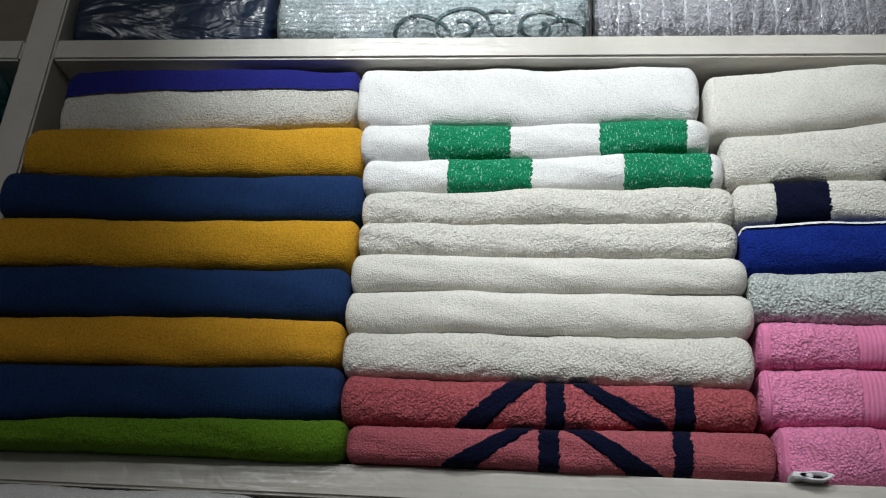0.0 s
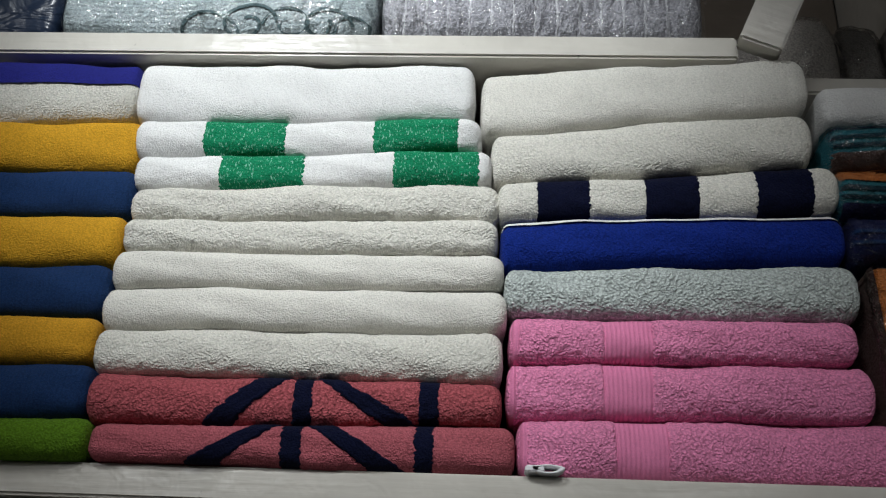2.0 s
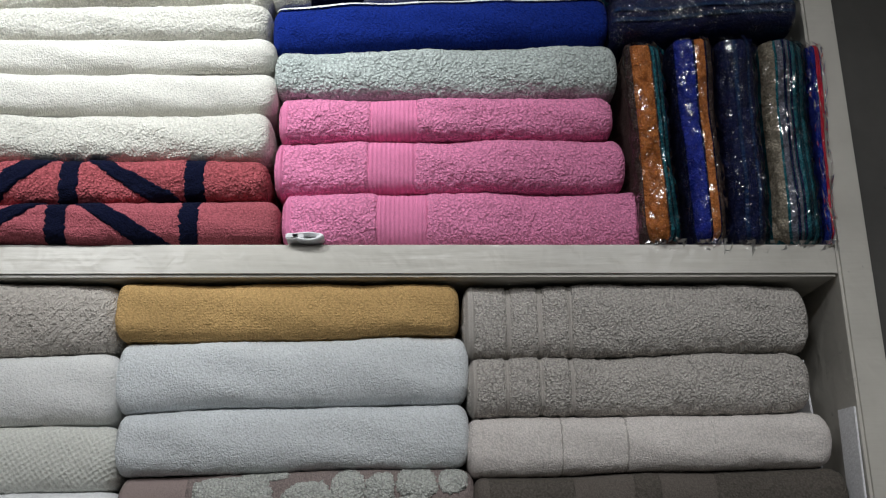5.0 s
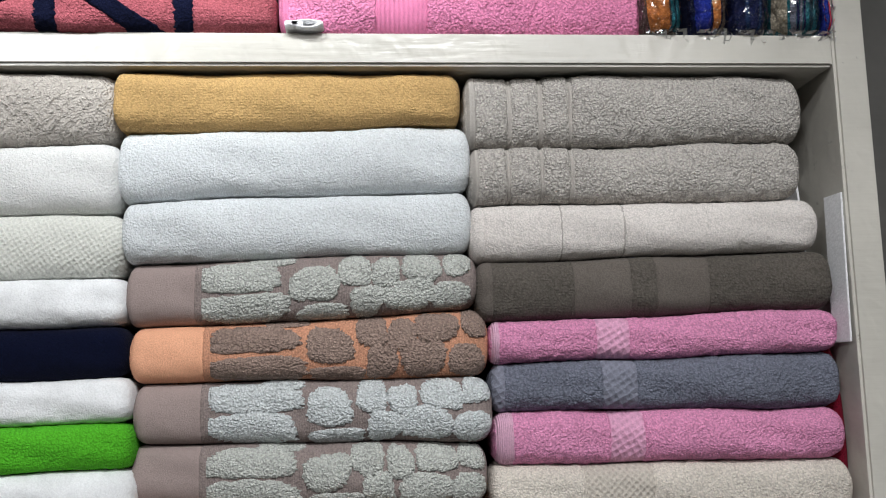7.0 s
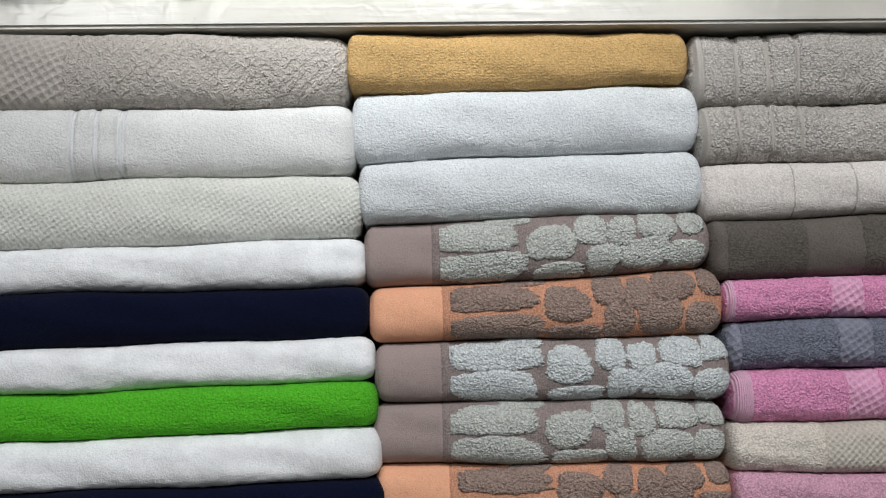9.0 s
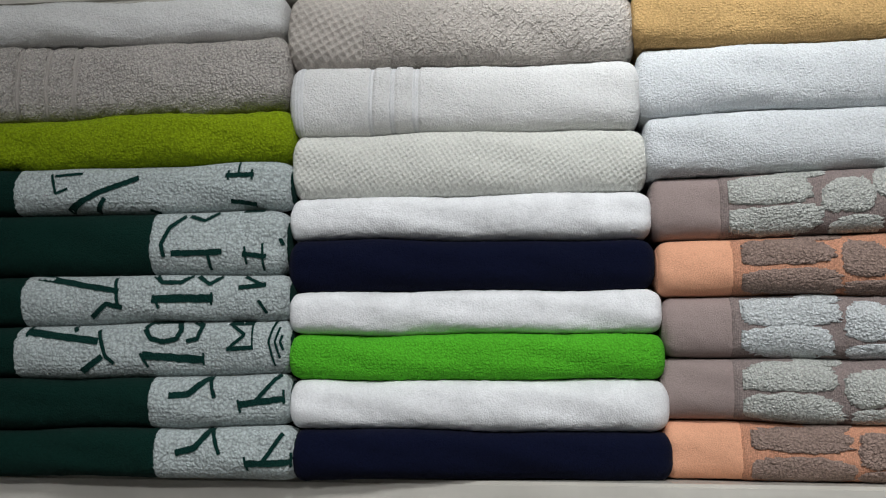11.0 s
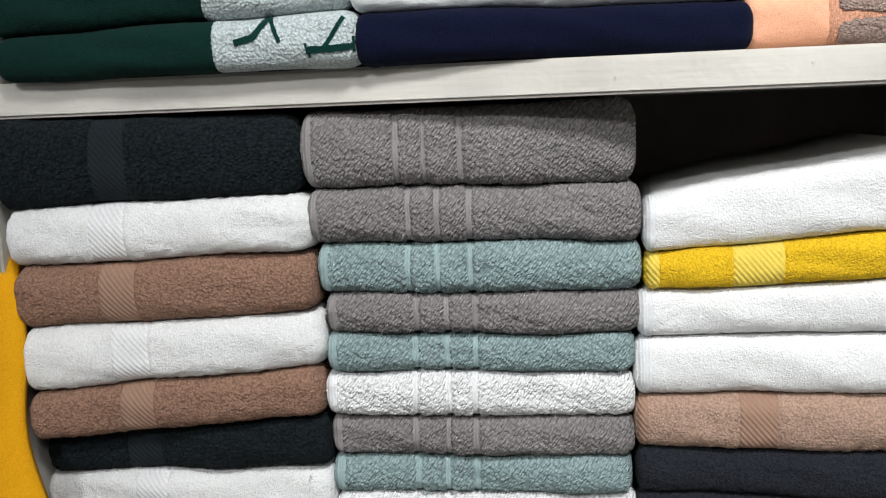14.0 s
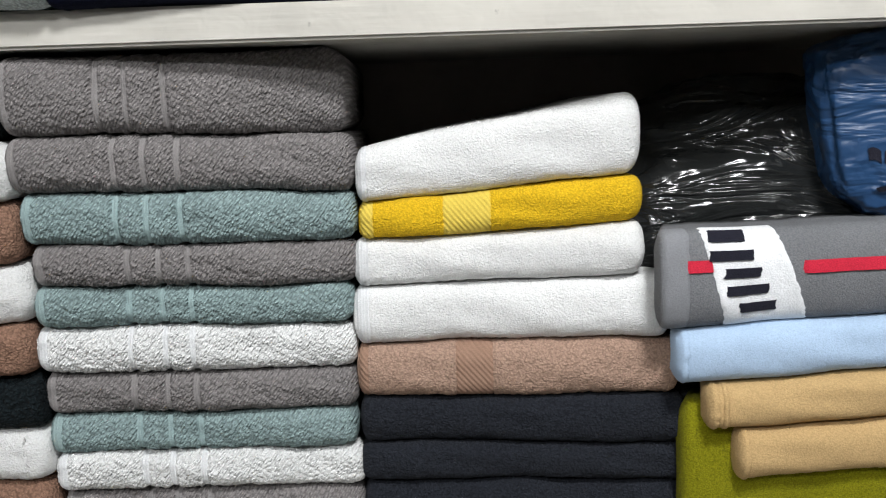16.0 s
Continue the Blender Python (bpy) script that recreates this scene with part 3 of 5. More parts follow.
def towel(label, x0, x1, left, right, ys, mat, group, bands=(), fuzz=0.0005, bulge=0.5, power=2.6, sag=0.0, end=0.013, turn=None, wrap=None, back=0.30):
    """One folded towel. bands: (part name, material, from, to, further settings)."""
    COUNT[0] += 1
    surf = Surface(x0, x1, left, right, ys, bulge, power, COUNT[0], end, back, sag)
    opts = [dict(b[4]) if len(b) > 4 else {} for b in bands]
    dips = [(b[2] + 0.0012, b[3] - 0.0012, o.get("dip", 0.0) + 0.002) for b, o in zip(bands, opts) if "top" not in o and "s0" not in o]
    ob = towel_body(surf, mat, "towel", fuzz, dips=dips)
    tagged(ob, label, "towel", group)
    for b in bands:
        kw = dict(b[4]) if len(b) > 4 else {}
        dip = kw.pop("dip", 0.0)
        kw.setdefault("out", 0.0022 if "top" in kw or "s0" in kw else (0.0014 if b[0] == "hem" else 0.0004) - dip)
        patch(surf, ob, b[0], b[1], b[2], b[3], **kw)
    if wrap:
        wrapper(surf, ob, wrap, turn is not None)
    if turn is not None:
        ob.matrix_world = turn
    return ob, surf


def wrapper(surf, parent, mat, flap=False):
    """Thin clear film round a towel, crumpled into flat facets, with a loose flap where it is folded shut."""
    n = max(14, int((surf.x1 - surf.x0) / 0.0065))
    rows = np.sin(np.linspace(-1, 1, 15) * math.pi / 2)
    X, Sg = np.meshgrid(np.linspace(surf.x0 - 0.003, surf.x1 + 0.003, n), rows, indexing="ij")
    P = surf.front(np.clip(X, surf.x0, surf.x1), Sg, np.full_like(X, 0.003))
    P[..., 0] = X
    r = pile(surf.rng, X.shape)
    P[..., 1] -= 0.0022 + 0.0013 * np.abs(r) + 0.0008 * np.maximum(0, np.sin(X * 160 + Sg * 3 + surf.ph[1]))
    P[..., 2] += surf.rng.normal(0, 0.0014, X.shape)
    P[..., 0] += surf.rng.normal(0, 0.002, X.shape)
    verts, faces = P.reshape(-1, 3).tolist(), []
    for a, b, c, d in grid_faces(*P.shape[:2]):
        faces += [[a, b, c], [a, c, d]] if surf.rng.random() < 0.5 else [[a, b, d], [b, c, d]]
    if flap:
        m, base = 9, len(verts)
        lo, hi, y = surf.extent(surf.x1)
        for k in range(3):
            for i in range(m):
                reach = (0.006 + 0.012 * surf.rng.random()) if k == 2 else 0.001 + 0.004 * k
                verts.append([surf.x1 - 0.001 + reach, y - 0.0035 - 0.003 * surf.rng.random(), lo + (hi - lo) * i / (m - 1)])
        for k in range(2):
            for i in range(m - 1):
                a = base + k * m + i
                faces += [[a, a + 1, a + m], [a + 1, a + m + 1, a + m]]
    return mesh_ob("plastic_wrap", verts, faces, mat, parent, "clear crinkled plastic wrap", smooth=False)


LEAVES = [(0.16, 0.4, 0.175, 0.42), (0.165, -0.55, 0.175, 0.42), (0.43, 0.12, 0.085, 0.55), (0.572, 0.48, 0.058, 0.5), (0.685, 0.36, 0.05, 0.48),
    (0.815, 0.5, 0.075, 0.45), (0.945, 0.62, 0.05, 0.42), (0.46, -0.78, 0.095, 0.24), (0.615, -0.48, 0.06, 0.46), (0.765, -0.38, 0.09, 0.5), (0.925, -0.48, 0.068, 0.44), (0.27, 0.88, 0.08, 0.14)]


def leaves(surf, parent, mat, start, shift=0.0):
    """Raised leaf shapes of looped pile with ragged outlines."""
    rng = surf.rng
    a = np.linspace(0, 2 * math.pi, 64, endpoint=False)
    for u, s, hu, hs in LEAVES:
        hs = hs * 1.08
        u, s = u + shift + rng.normal(0, 0.004), s + rng.normal(0, 0.03)
        lobe = 1 + 0.07 * np.sin(2 * a + rng.uniform(0, 6)) + 0.06 * np.sin(3 * a + rng.uniform(0, 6)) + rng.normal(0, 0.045, a.shape)
        ca, sa = np.cos(a), np.sin(a)
        rim = np.stack([np.sign(ca) * np.abs(ca) ** 0.72, np.sign(sa) * np.abs(sa) ** 0.72], 1) * lobe[:, None]
        span = surf.x1 - start
        verts = []
        for k, (r, out) in enumerate(((1.0, -0.0006), (0.97, 0.0015), (0.75, 0.0020), (0.45, 0.0021), (0.0, 0.0021))):
            m = 1 if r == 0 else len(a)
            px = start + (u + rim[:m, 0] * r * hu) * span
            ps = np.clip(s + rim[:m, 1] * r * hs, -0.985, 0.985)
            px = np.clip(px, start + 0.002, surf.x1 - 0.001)
            verts.append(surf.front(px, ps, out + rng.normal(0, 0.0004, m)))
        n = len(a)
        faces = []
        for k in range(3):
            for i in range(n):
                j = (i + 1) % n
                faces.append([k * n + i, k * n + j, (k + 1) * n + j, (k + 1) * n + i])
        faces += [[3 * n + i, 3 * n + (i + 1) % n, 4 * n] for i in range(n)]
        mesh_ob("leaf", np.concatenate(verts).tolist(), faces, mat, parent)


# ---- shop shell and shelf unit ----
def setting(ob, label):
    return tagged(ob, label, kind="structure")


setting(box("floor", -2.2, 2.8, -4.6, 0.6, -0.1, 0.0, FLOOR, bevel=0), "grey tiled shop floor")
setting(box("ceiling", -2.2, 2.8, -4.6, 0.6, 2.9, 3.0, CEIL, bevel=0), "plain white shop ceiling")
setting(box("wall_north", -2.2, 2.8, 0.5, 0.6, 0.0, 2.9, WALL, bevel=0), "grey plaster wall behind the shelves")
setting(box("wall_south", -2.2, 2.8, -4.7, -4.6, 0.0, 2.9, WALL, bevel=0), "grey plaster wall of the shop")
setting(box("wall_east", 2.8, 2.9, -4.7, 0.6, 0.0, 2.9, WALL, bevel=0), "grey plaster wall of the shop")
setting(box("wall_west", -2.3, -2.2, -4.7, 0.6, 0.0, 2.9, WALL, bevel=0), "grey plaster wall of the shop")
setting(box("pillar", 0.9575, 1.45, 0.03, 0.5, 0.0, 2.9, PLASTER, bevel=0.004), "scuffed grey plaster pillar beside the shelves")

unit = new("shelf_unit")
tagged(unit, "built-in shelf unit in cream gloss paint, worn edges", "shelf")
box("upright", 0.922, 0.957, 0.0, 0.42, 0.0, 2.85, PAINT, unit, 0.003)
box("upright", -0.535, -0.492, 0.0, 0.42, 0.0, 2.85, PAINT, unit, 0.003)
box("shelf_board", -0.4915, 0.615, 0.0, 0.42, 2.044, 2.0755, PAINT, unit, 0.003)
box("shelf_board", 0.6155, 0.9215, 0.06, 0.42, 2.038, 2.062, PAINT, unit, 0.003)
box("shelf_board", -0.4915, 0.9215, 0.0, 0.42, 1.518, 1.5515, PAINT, unit, 0.003)
box("shelf_board", -0.4915, 0.9215, 0.0, 0.42, 1.0075, 1.041, PAINT, unit, 0.003)
box("shelf_board", -0.4915, 0.9215, 0.0, 0.42, 0.455, 0.487, PAINT, unit, 0.003)
box("back_panel", -0.4915, 0.9215, 0.421, 0.44, 0.0, 2.85, BACK, unit, 0.0, label="dark bare back board")
ob = box("brace", -0.025, 0.025, -0.018, 0.018, -0.02, 0.55, PAINT, unit, 0.003)
ob.matrix_world = pose(0.642, -0.016, 2.065, 14, 24, 0)
side = new("shelf_unit")
tagged(side, "neighbouring cream painted shelf unit, partly seen", "shelf")
box("shelf_board", -1.3, -0.5355, 0.0, 0.42, 1.518, 1.5515, PAINT, side, 0.003)
box("shelf_board", -1.3, -0.5355, 0.0, 0.42, 1.0075, 1.041, PAINT, side, 0.003)
box("shelf_board", -1.3, -0.5355, 0.0, 0.42, 2.044, 2.0755, PAINT, side, 0.003)
box("shelf_board", -1.3, -0.5355, 0.0, 0.42, 0.455, 0.487, PAINT, side, 0.003)
box("upright", -1.335, -1.3005, 0.0, 0.42, 0.0, 2.85, PAINT, side, 0.003)
box("back_panel", -1.3, -0.5355, 0.421, 0.44, 0.0, 2.85, BACK, side, 0.0)

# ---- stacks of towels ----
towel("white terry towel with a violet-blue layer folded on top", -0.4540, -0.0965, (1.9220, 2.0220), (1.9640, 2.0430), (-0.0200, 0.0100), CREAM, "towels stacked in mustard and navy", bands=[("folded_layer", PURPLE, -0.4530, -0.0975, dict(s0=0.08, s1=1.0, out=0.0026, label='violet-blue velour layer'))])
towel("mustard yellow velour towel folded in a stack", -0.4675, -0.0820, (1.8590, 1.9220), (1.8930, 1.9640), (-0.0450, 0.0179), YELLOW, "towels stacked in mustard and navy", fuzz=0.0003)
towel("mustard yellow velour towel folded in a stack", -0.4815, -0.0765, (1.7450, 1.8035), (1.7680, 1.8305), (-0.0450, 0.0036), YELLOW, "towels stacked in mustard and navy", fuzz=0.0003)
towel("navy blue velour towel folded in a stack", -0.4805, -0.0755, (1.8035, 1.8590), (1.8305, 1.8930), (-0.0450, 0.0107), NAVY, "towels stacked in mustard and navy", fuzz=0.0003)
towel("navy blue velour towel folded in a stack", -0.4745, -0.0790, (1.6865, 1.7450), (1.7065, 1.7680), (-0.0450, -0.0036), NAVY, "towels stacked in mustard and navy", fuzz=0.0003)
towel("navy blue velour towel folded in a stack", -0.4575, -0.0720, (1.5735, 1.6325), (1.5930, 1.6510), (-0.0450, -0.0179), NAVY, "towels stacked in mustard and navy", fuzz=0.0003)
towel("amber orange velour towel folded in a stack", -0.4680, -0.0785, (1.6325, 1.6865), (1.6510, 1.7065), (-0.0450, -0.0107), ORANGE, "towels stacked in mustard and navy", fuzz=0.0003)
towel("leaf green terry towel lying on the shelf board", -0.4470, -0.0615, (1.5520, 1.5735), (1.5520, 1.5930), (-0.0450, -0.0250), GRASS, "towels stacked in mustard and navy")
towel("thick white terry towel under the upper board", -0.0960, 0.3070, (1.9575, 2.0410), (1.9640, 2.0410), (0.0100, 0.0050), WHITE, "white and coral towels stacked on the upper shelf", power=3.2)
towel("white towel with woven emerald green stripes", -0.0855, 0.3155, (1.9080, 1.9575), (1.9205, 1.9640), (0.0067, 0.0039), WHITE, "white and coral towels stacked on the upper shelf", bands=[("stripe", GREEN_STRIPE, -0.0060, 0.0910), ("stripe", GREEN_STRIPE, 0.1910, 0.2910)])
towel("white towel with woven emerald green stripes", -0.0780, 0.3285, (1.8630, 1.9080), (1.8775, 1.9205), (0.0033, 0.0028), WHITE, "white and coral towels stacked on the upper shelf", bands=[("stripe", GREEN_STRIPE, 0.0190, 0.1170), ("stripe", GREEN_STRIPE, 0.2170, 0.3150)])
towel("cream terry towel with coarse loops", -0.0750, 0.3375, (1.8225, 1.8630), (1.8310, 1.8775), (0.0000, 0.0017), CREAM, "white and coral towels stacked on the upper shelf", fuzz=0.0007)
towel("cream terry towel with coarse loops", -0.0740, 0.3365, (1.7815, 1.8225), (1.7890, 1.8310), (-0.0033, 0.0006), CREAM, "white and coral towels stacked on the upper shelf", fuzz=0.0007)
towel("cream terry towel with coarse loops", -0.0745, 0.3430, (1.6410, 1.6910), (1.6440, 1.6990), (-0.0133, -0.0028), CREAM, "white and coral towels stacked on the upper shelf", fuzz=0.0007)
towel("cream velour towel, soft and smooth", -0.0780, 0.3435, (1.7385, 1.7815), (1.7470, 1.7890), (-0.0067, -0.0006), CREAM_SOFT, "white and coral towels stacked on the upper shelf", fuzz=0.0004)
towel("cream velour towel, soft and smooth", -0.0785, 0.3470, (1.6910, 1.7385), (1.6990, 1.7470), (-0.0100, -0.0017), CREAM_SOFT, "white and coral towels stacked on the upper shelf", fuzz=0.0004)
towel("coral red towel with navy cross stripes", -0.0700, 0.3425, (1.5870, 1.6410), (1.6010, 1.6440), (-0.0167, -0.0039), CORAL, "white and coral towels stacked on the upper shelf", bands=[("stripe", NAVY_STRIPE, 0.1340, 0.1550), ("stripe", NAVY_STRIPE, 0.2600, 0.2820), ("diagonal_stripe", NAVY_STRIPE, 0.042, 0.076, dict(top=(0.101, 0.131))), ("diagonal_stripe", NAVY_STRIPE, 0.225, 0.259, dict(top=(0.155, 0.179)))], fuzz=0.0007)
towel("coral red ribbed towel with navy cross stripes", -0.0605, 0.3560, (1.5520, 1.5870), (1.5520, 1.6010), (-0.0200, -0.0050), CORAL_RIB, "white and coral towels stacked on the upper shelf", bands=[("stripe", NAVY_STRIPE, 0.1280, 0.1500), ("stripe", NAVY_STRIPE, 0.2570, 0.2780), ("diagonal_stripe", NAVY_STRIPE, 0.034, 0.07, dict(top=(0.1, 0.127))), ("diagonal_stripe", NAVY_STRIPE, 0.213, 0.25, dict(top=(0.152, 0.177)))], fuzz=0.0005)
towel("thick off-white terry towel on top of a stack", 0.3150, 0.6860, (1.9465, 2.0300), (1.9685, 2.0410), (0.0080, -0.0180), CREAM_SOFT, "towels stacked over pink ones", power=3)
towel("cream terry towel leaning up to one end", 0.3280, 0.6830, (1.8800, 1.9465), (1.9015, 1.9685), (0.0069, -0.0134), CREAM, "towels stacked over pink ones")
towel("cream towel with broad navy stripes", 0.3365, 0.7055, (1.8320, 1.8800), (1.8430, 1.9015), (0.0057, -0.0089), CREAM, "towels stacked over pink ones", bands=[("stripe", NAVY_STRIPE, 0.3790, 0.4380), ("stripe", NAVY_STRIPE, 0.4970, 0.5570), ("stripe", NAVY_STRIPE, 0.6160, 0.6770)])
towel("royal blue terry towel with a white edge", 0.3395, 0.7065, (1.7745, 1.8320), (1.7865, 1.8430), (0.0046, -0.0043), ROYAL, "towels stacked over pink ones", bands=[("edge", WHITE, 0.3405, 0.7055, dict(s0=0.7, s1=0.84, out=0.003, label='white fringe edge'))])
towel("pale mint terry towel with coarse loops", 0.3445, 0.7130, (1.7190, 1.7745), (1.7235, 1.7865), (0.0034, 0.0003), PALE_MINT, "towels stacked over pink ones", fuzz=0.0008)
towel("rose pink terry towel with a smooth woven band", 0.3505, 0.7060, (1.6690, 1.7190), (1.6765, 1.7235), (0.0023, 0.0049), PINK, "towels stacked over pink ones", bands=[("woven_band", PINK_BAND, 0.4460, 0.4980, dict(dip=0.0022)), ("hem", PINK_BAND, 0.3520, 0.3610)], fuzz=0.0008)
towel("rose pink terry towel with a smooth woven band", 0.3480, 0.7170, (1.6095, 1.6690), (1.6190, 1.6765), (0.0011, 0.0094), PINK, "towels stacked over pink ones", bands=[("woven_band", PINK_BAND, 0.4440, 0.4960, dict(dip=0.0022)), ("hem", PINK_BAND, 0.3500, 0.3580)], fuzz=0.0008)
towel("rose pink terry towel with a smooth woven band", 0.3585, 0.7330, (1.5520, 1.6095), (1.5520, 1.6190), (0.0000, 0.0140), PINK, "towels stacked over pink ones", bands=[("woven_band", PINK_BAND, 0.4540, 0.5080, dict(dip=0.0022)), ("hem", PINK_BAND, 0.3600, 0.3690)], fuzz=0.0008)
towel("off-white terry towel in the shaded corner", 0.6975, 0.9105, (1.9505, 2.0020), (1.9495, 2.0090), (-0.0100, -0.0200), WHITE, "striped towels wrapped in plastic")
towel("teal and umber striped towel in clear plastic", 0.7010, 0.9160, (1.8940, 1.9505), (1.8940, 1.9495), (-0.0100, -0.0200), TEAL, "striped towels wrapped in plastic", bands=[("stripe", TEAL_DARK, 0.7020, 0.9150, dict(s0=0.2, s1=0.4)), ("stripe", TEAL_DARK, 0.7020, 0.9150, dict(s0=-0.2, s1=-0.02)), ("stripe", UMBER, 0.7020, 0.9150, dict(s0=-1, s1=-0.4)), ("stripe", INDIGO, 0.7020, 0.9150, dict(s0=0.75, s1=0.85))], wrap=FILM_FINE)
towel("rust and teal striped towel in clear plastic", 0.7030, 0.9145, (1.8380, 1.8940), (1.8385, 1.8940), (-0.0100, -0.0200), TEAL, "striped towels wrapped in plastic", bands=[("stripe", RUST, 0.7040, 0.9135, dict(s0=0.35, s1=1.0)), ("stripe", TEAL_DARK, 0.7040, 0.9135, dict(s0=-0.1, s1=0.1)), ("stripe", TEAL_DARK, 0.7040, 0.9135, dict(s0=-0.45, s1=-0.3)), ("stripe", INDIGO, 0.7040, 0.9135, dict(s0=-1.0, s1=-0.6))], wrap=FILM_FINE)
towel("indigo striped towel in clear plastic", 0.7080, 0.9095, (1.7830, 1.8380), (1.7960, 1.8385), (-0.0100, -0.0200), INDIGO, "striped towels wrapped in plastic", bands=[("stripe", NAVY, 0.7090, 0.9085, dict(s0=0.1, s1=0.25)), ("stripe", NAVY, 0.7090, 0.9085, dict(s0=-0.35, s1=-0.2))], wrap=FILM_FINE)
towel("white terry towel on top of the lettered stack", -0.4675, -0.1430, (1.4700, 1.5160), (1.4695, 1.5160), (-0.0200, -0.0200), WHITE, "green lettered stack")
towel("warm grey terry towel with woven ribs at one end", -0.4695, -0.1360, (1.3895, 1.4700), (1.3945, 1.4695), (-0.0213, -0.0219), STONE, "green lettered stack", bands=[("woven_band", STONE_HEM, -0.4520, -0.4430, dict(dip=0.0035)), ("woven_band", STONE_HEM, -0.4200, -0.4120, dict(dip=0.0035)), ("woven_band", STONE_HEM, -0.3920, -0.3840, dict(dip=0.0035)), ("woven_band", STONE_HEM, -0.3620, -0.3530, dict(dip=0.0035))], fuzz=0.0009)
towel("yellow-green terry towel with coarse loops", -0.4695, -0.1295, (1.3385, 1.3895), (1.3405, 1.3945), (-0.0225, -0.0238), OLIVE_LIME, "green lettered stack", fuzz=0.0007)
e4, e4_fold = towel("forest green velour towel with pale lettered panel", -0.4880, -0.1265, (1.2915, 1.3385), (1.2925, 1.3405), (-0.0238, -0.0256), FOREST, "green lettered stack", bands=[("lettered_panel", LETTER_WHITE, -0.4070, -0.1280, dict(out=0.0012, label='pale grey woven panel'))], fuzz=0.0003)
e5, e5_fold = towel("forest green velour towel with pale lettered panel", -0.4880, -0.1290, (1.2305, 1.2915), (1.2305, 1.2925), (-0.0250, -0.0275), FOREST, "green lettered stack", bands=[("lettered_panel", LETTER_WHITE, -0.2630, -0.1300, dict(out=0.0012, label='pale grey woven panel'))], fuzz=0.0003)
e6, e6_fold = towel("forest green velour towel with pale lettered panel", -0.4825, -0.1225, (1.1800, 1.2305), (1.1870, 1.2305), (-0.0262, -0.0294), FOREST, "green lettered stack", bands=[("lettered_panel", LETTER_WHITE, -0.3900, -0.1240, dict(out=0.0012, label='pale grey woven panel'))], fuzz=0.0003)
e7, e7_fold = towel("forest green velour towel with pale lettered panel", -0.4720, -0.1210, (1.1305, 1.1800), (1.1365, 1.1870), (-0.0275, -0.0312), FOREST, "green lettered stack", bands=[("lettered_panel", LETTER_WHITE, -0.3920, -0.1220, dict(out=0.0012, label='pale grey woven panel'))], fuzz=0.0003)
e8, e8_fold = towel("forest green velour towel with pale lettered panel", -0.4665, -0.1205, (1.0815, 1.1305), (1.0900, 1.1365), (-0.0287, -0.0331), FOREST, "green lettered stack", bands=[("lettered_panel", LETTER_WHITE, -0.2540, -0.1210, dict(out=0.0012, label='pale grey woven panel'))], fuzz=0.0003)
e9, e9_fold = towel("forest green velour towel with pale lettered panel", -0.4630, -0.1135, (1.0415, 1.0815), (1.0415, 1.0900), (-0.0300, -0.0350), FOREST, "green lettered stack", bands=[("lettered_panel", LETTER_WHITE, -0.2460, -0.1150, dict(out=0.0012, label='pale grey woven panel'))], fuzz=0.0003)
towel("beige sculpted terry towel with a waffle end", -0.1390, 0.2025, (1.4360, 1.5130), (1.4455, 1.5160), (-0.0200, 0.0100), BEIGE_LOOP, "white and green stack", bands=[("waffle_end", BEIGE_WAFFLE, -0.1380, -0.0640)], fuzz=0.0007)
towel("white terry towel with ribbed bands at one end", -0.1340, 0.2060, (1.3670, 1.4360), (1.3780, 1.4455), (-0.0219, 0.0112), WHITE, "white and green stack", bands=[("woven_band", WHITE_HEM, -0.0590, -0.0510, dict(dip=0.0035)), ("woven_band", WHITE_HEM, -0.0380, -0.0300, dict(dip=0.0035)), ("woven_band", WHITE_HEM, -0.0160, -0.0070, dict(dip=0.0035)), ("hem", WHITE_HEM, -0.1330, -0.1190)])
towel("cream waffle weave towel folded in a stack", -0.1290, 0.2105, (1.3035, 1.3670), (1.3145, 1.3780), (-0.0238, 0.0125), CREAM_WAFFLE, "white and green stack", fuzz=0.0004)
towel("white velour towel with a soft creased nap", -0.1305, 0.2140, (1.2625, 1.3035), (1.2680, 1.3145), (-0.0256, 0.0138), WHITE_SOFT, "white and green stack", fuzz=0.0004)
towel("white velour towel with a soft creased nap", -0.1255, 0.2205, (1.1730, 1.2135), (1.1775, 1.2190), (-0.0294, 0.0163), WHITE_SOFT, "white and green stack", fuzz=0.0004)
towel("white velour towel with a soft creased nap", -0.1220, 0.2255, (1.0870, 1.1310), (1.0855, 1.1335), (-0.0331, 0.0188), WHITE_SOFT, "white and green stack", fuzz=0.0004)
towel("midnight blue velour towel folded in a stack", -0.1285, 0.2155, (1.2135, 1.2625), (1.2190, 1.2680), (-0.0275, 0.0150), NAVY_DEEP, "white and green stack", fuzz=0.0003)
towel("midnight blue velour towel folded in a stack", -0.1185, 0.2275, (1.0415, 1.0870), (1.0415, 1.0855), (-0.0350, 0.0200), NAVY_DEEP, "white and green stack", fuzz=0.0003)
towel("lime green velour towel folded in a stack", -0.1245, 0.2225, (1.1310, 1.1730), (1.1335, 1.1775), (-0.0312, 0.0175), LIME, "white and green stack", fuzz=0.0004)
towel("golden tan ribbed terry towel under the shelf board", 0.1995, 0.5380, (1.4560, 1.5160), (1.4625, 1.5160), (0.0050, 0.0100), GOLD, "leaf patterned stack", power=3)
towel("ice white terry towel with fine loops", 0.2030, 0.5470, (1.3880, 1.4560), (1.3960, 1.4625), (0.0086, 0.0100), ICE, "leaf patterned stack")
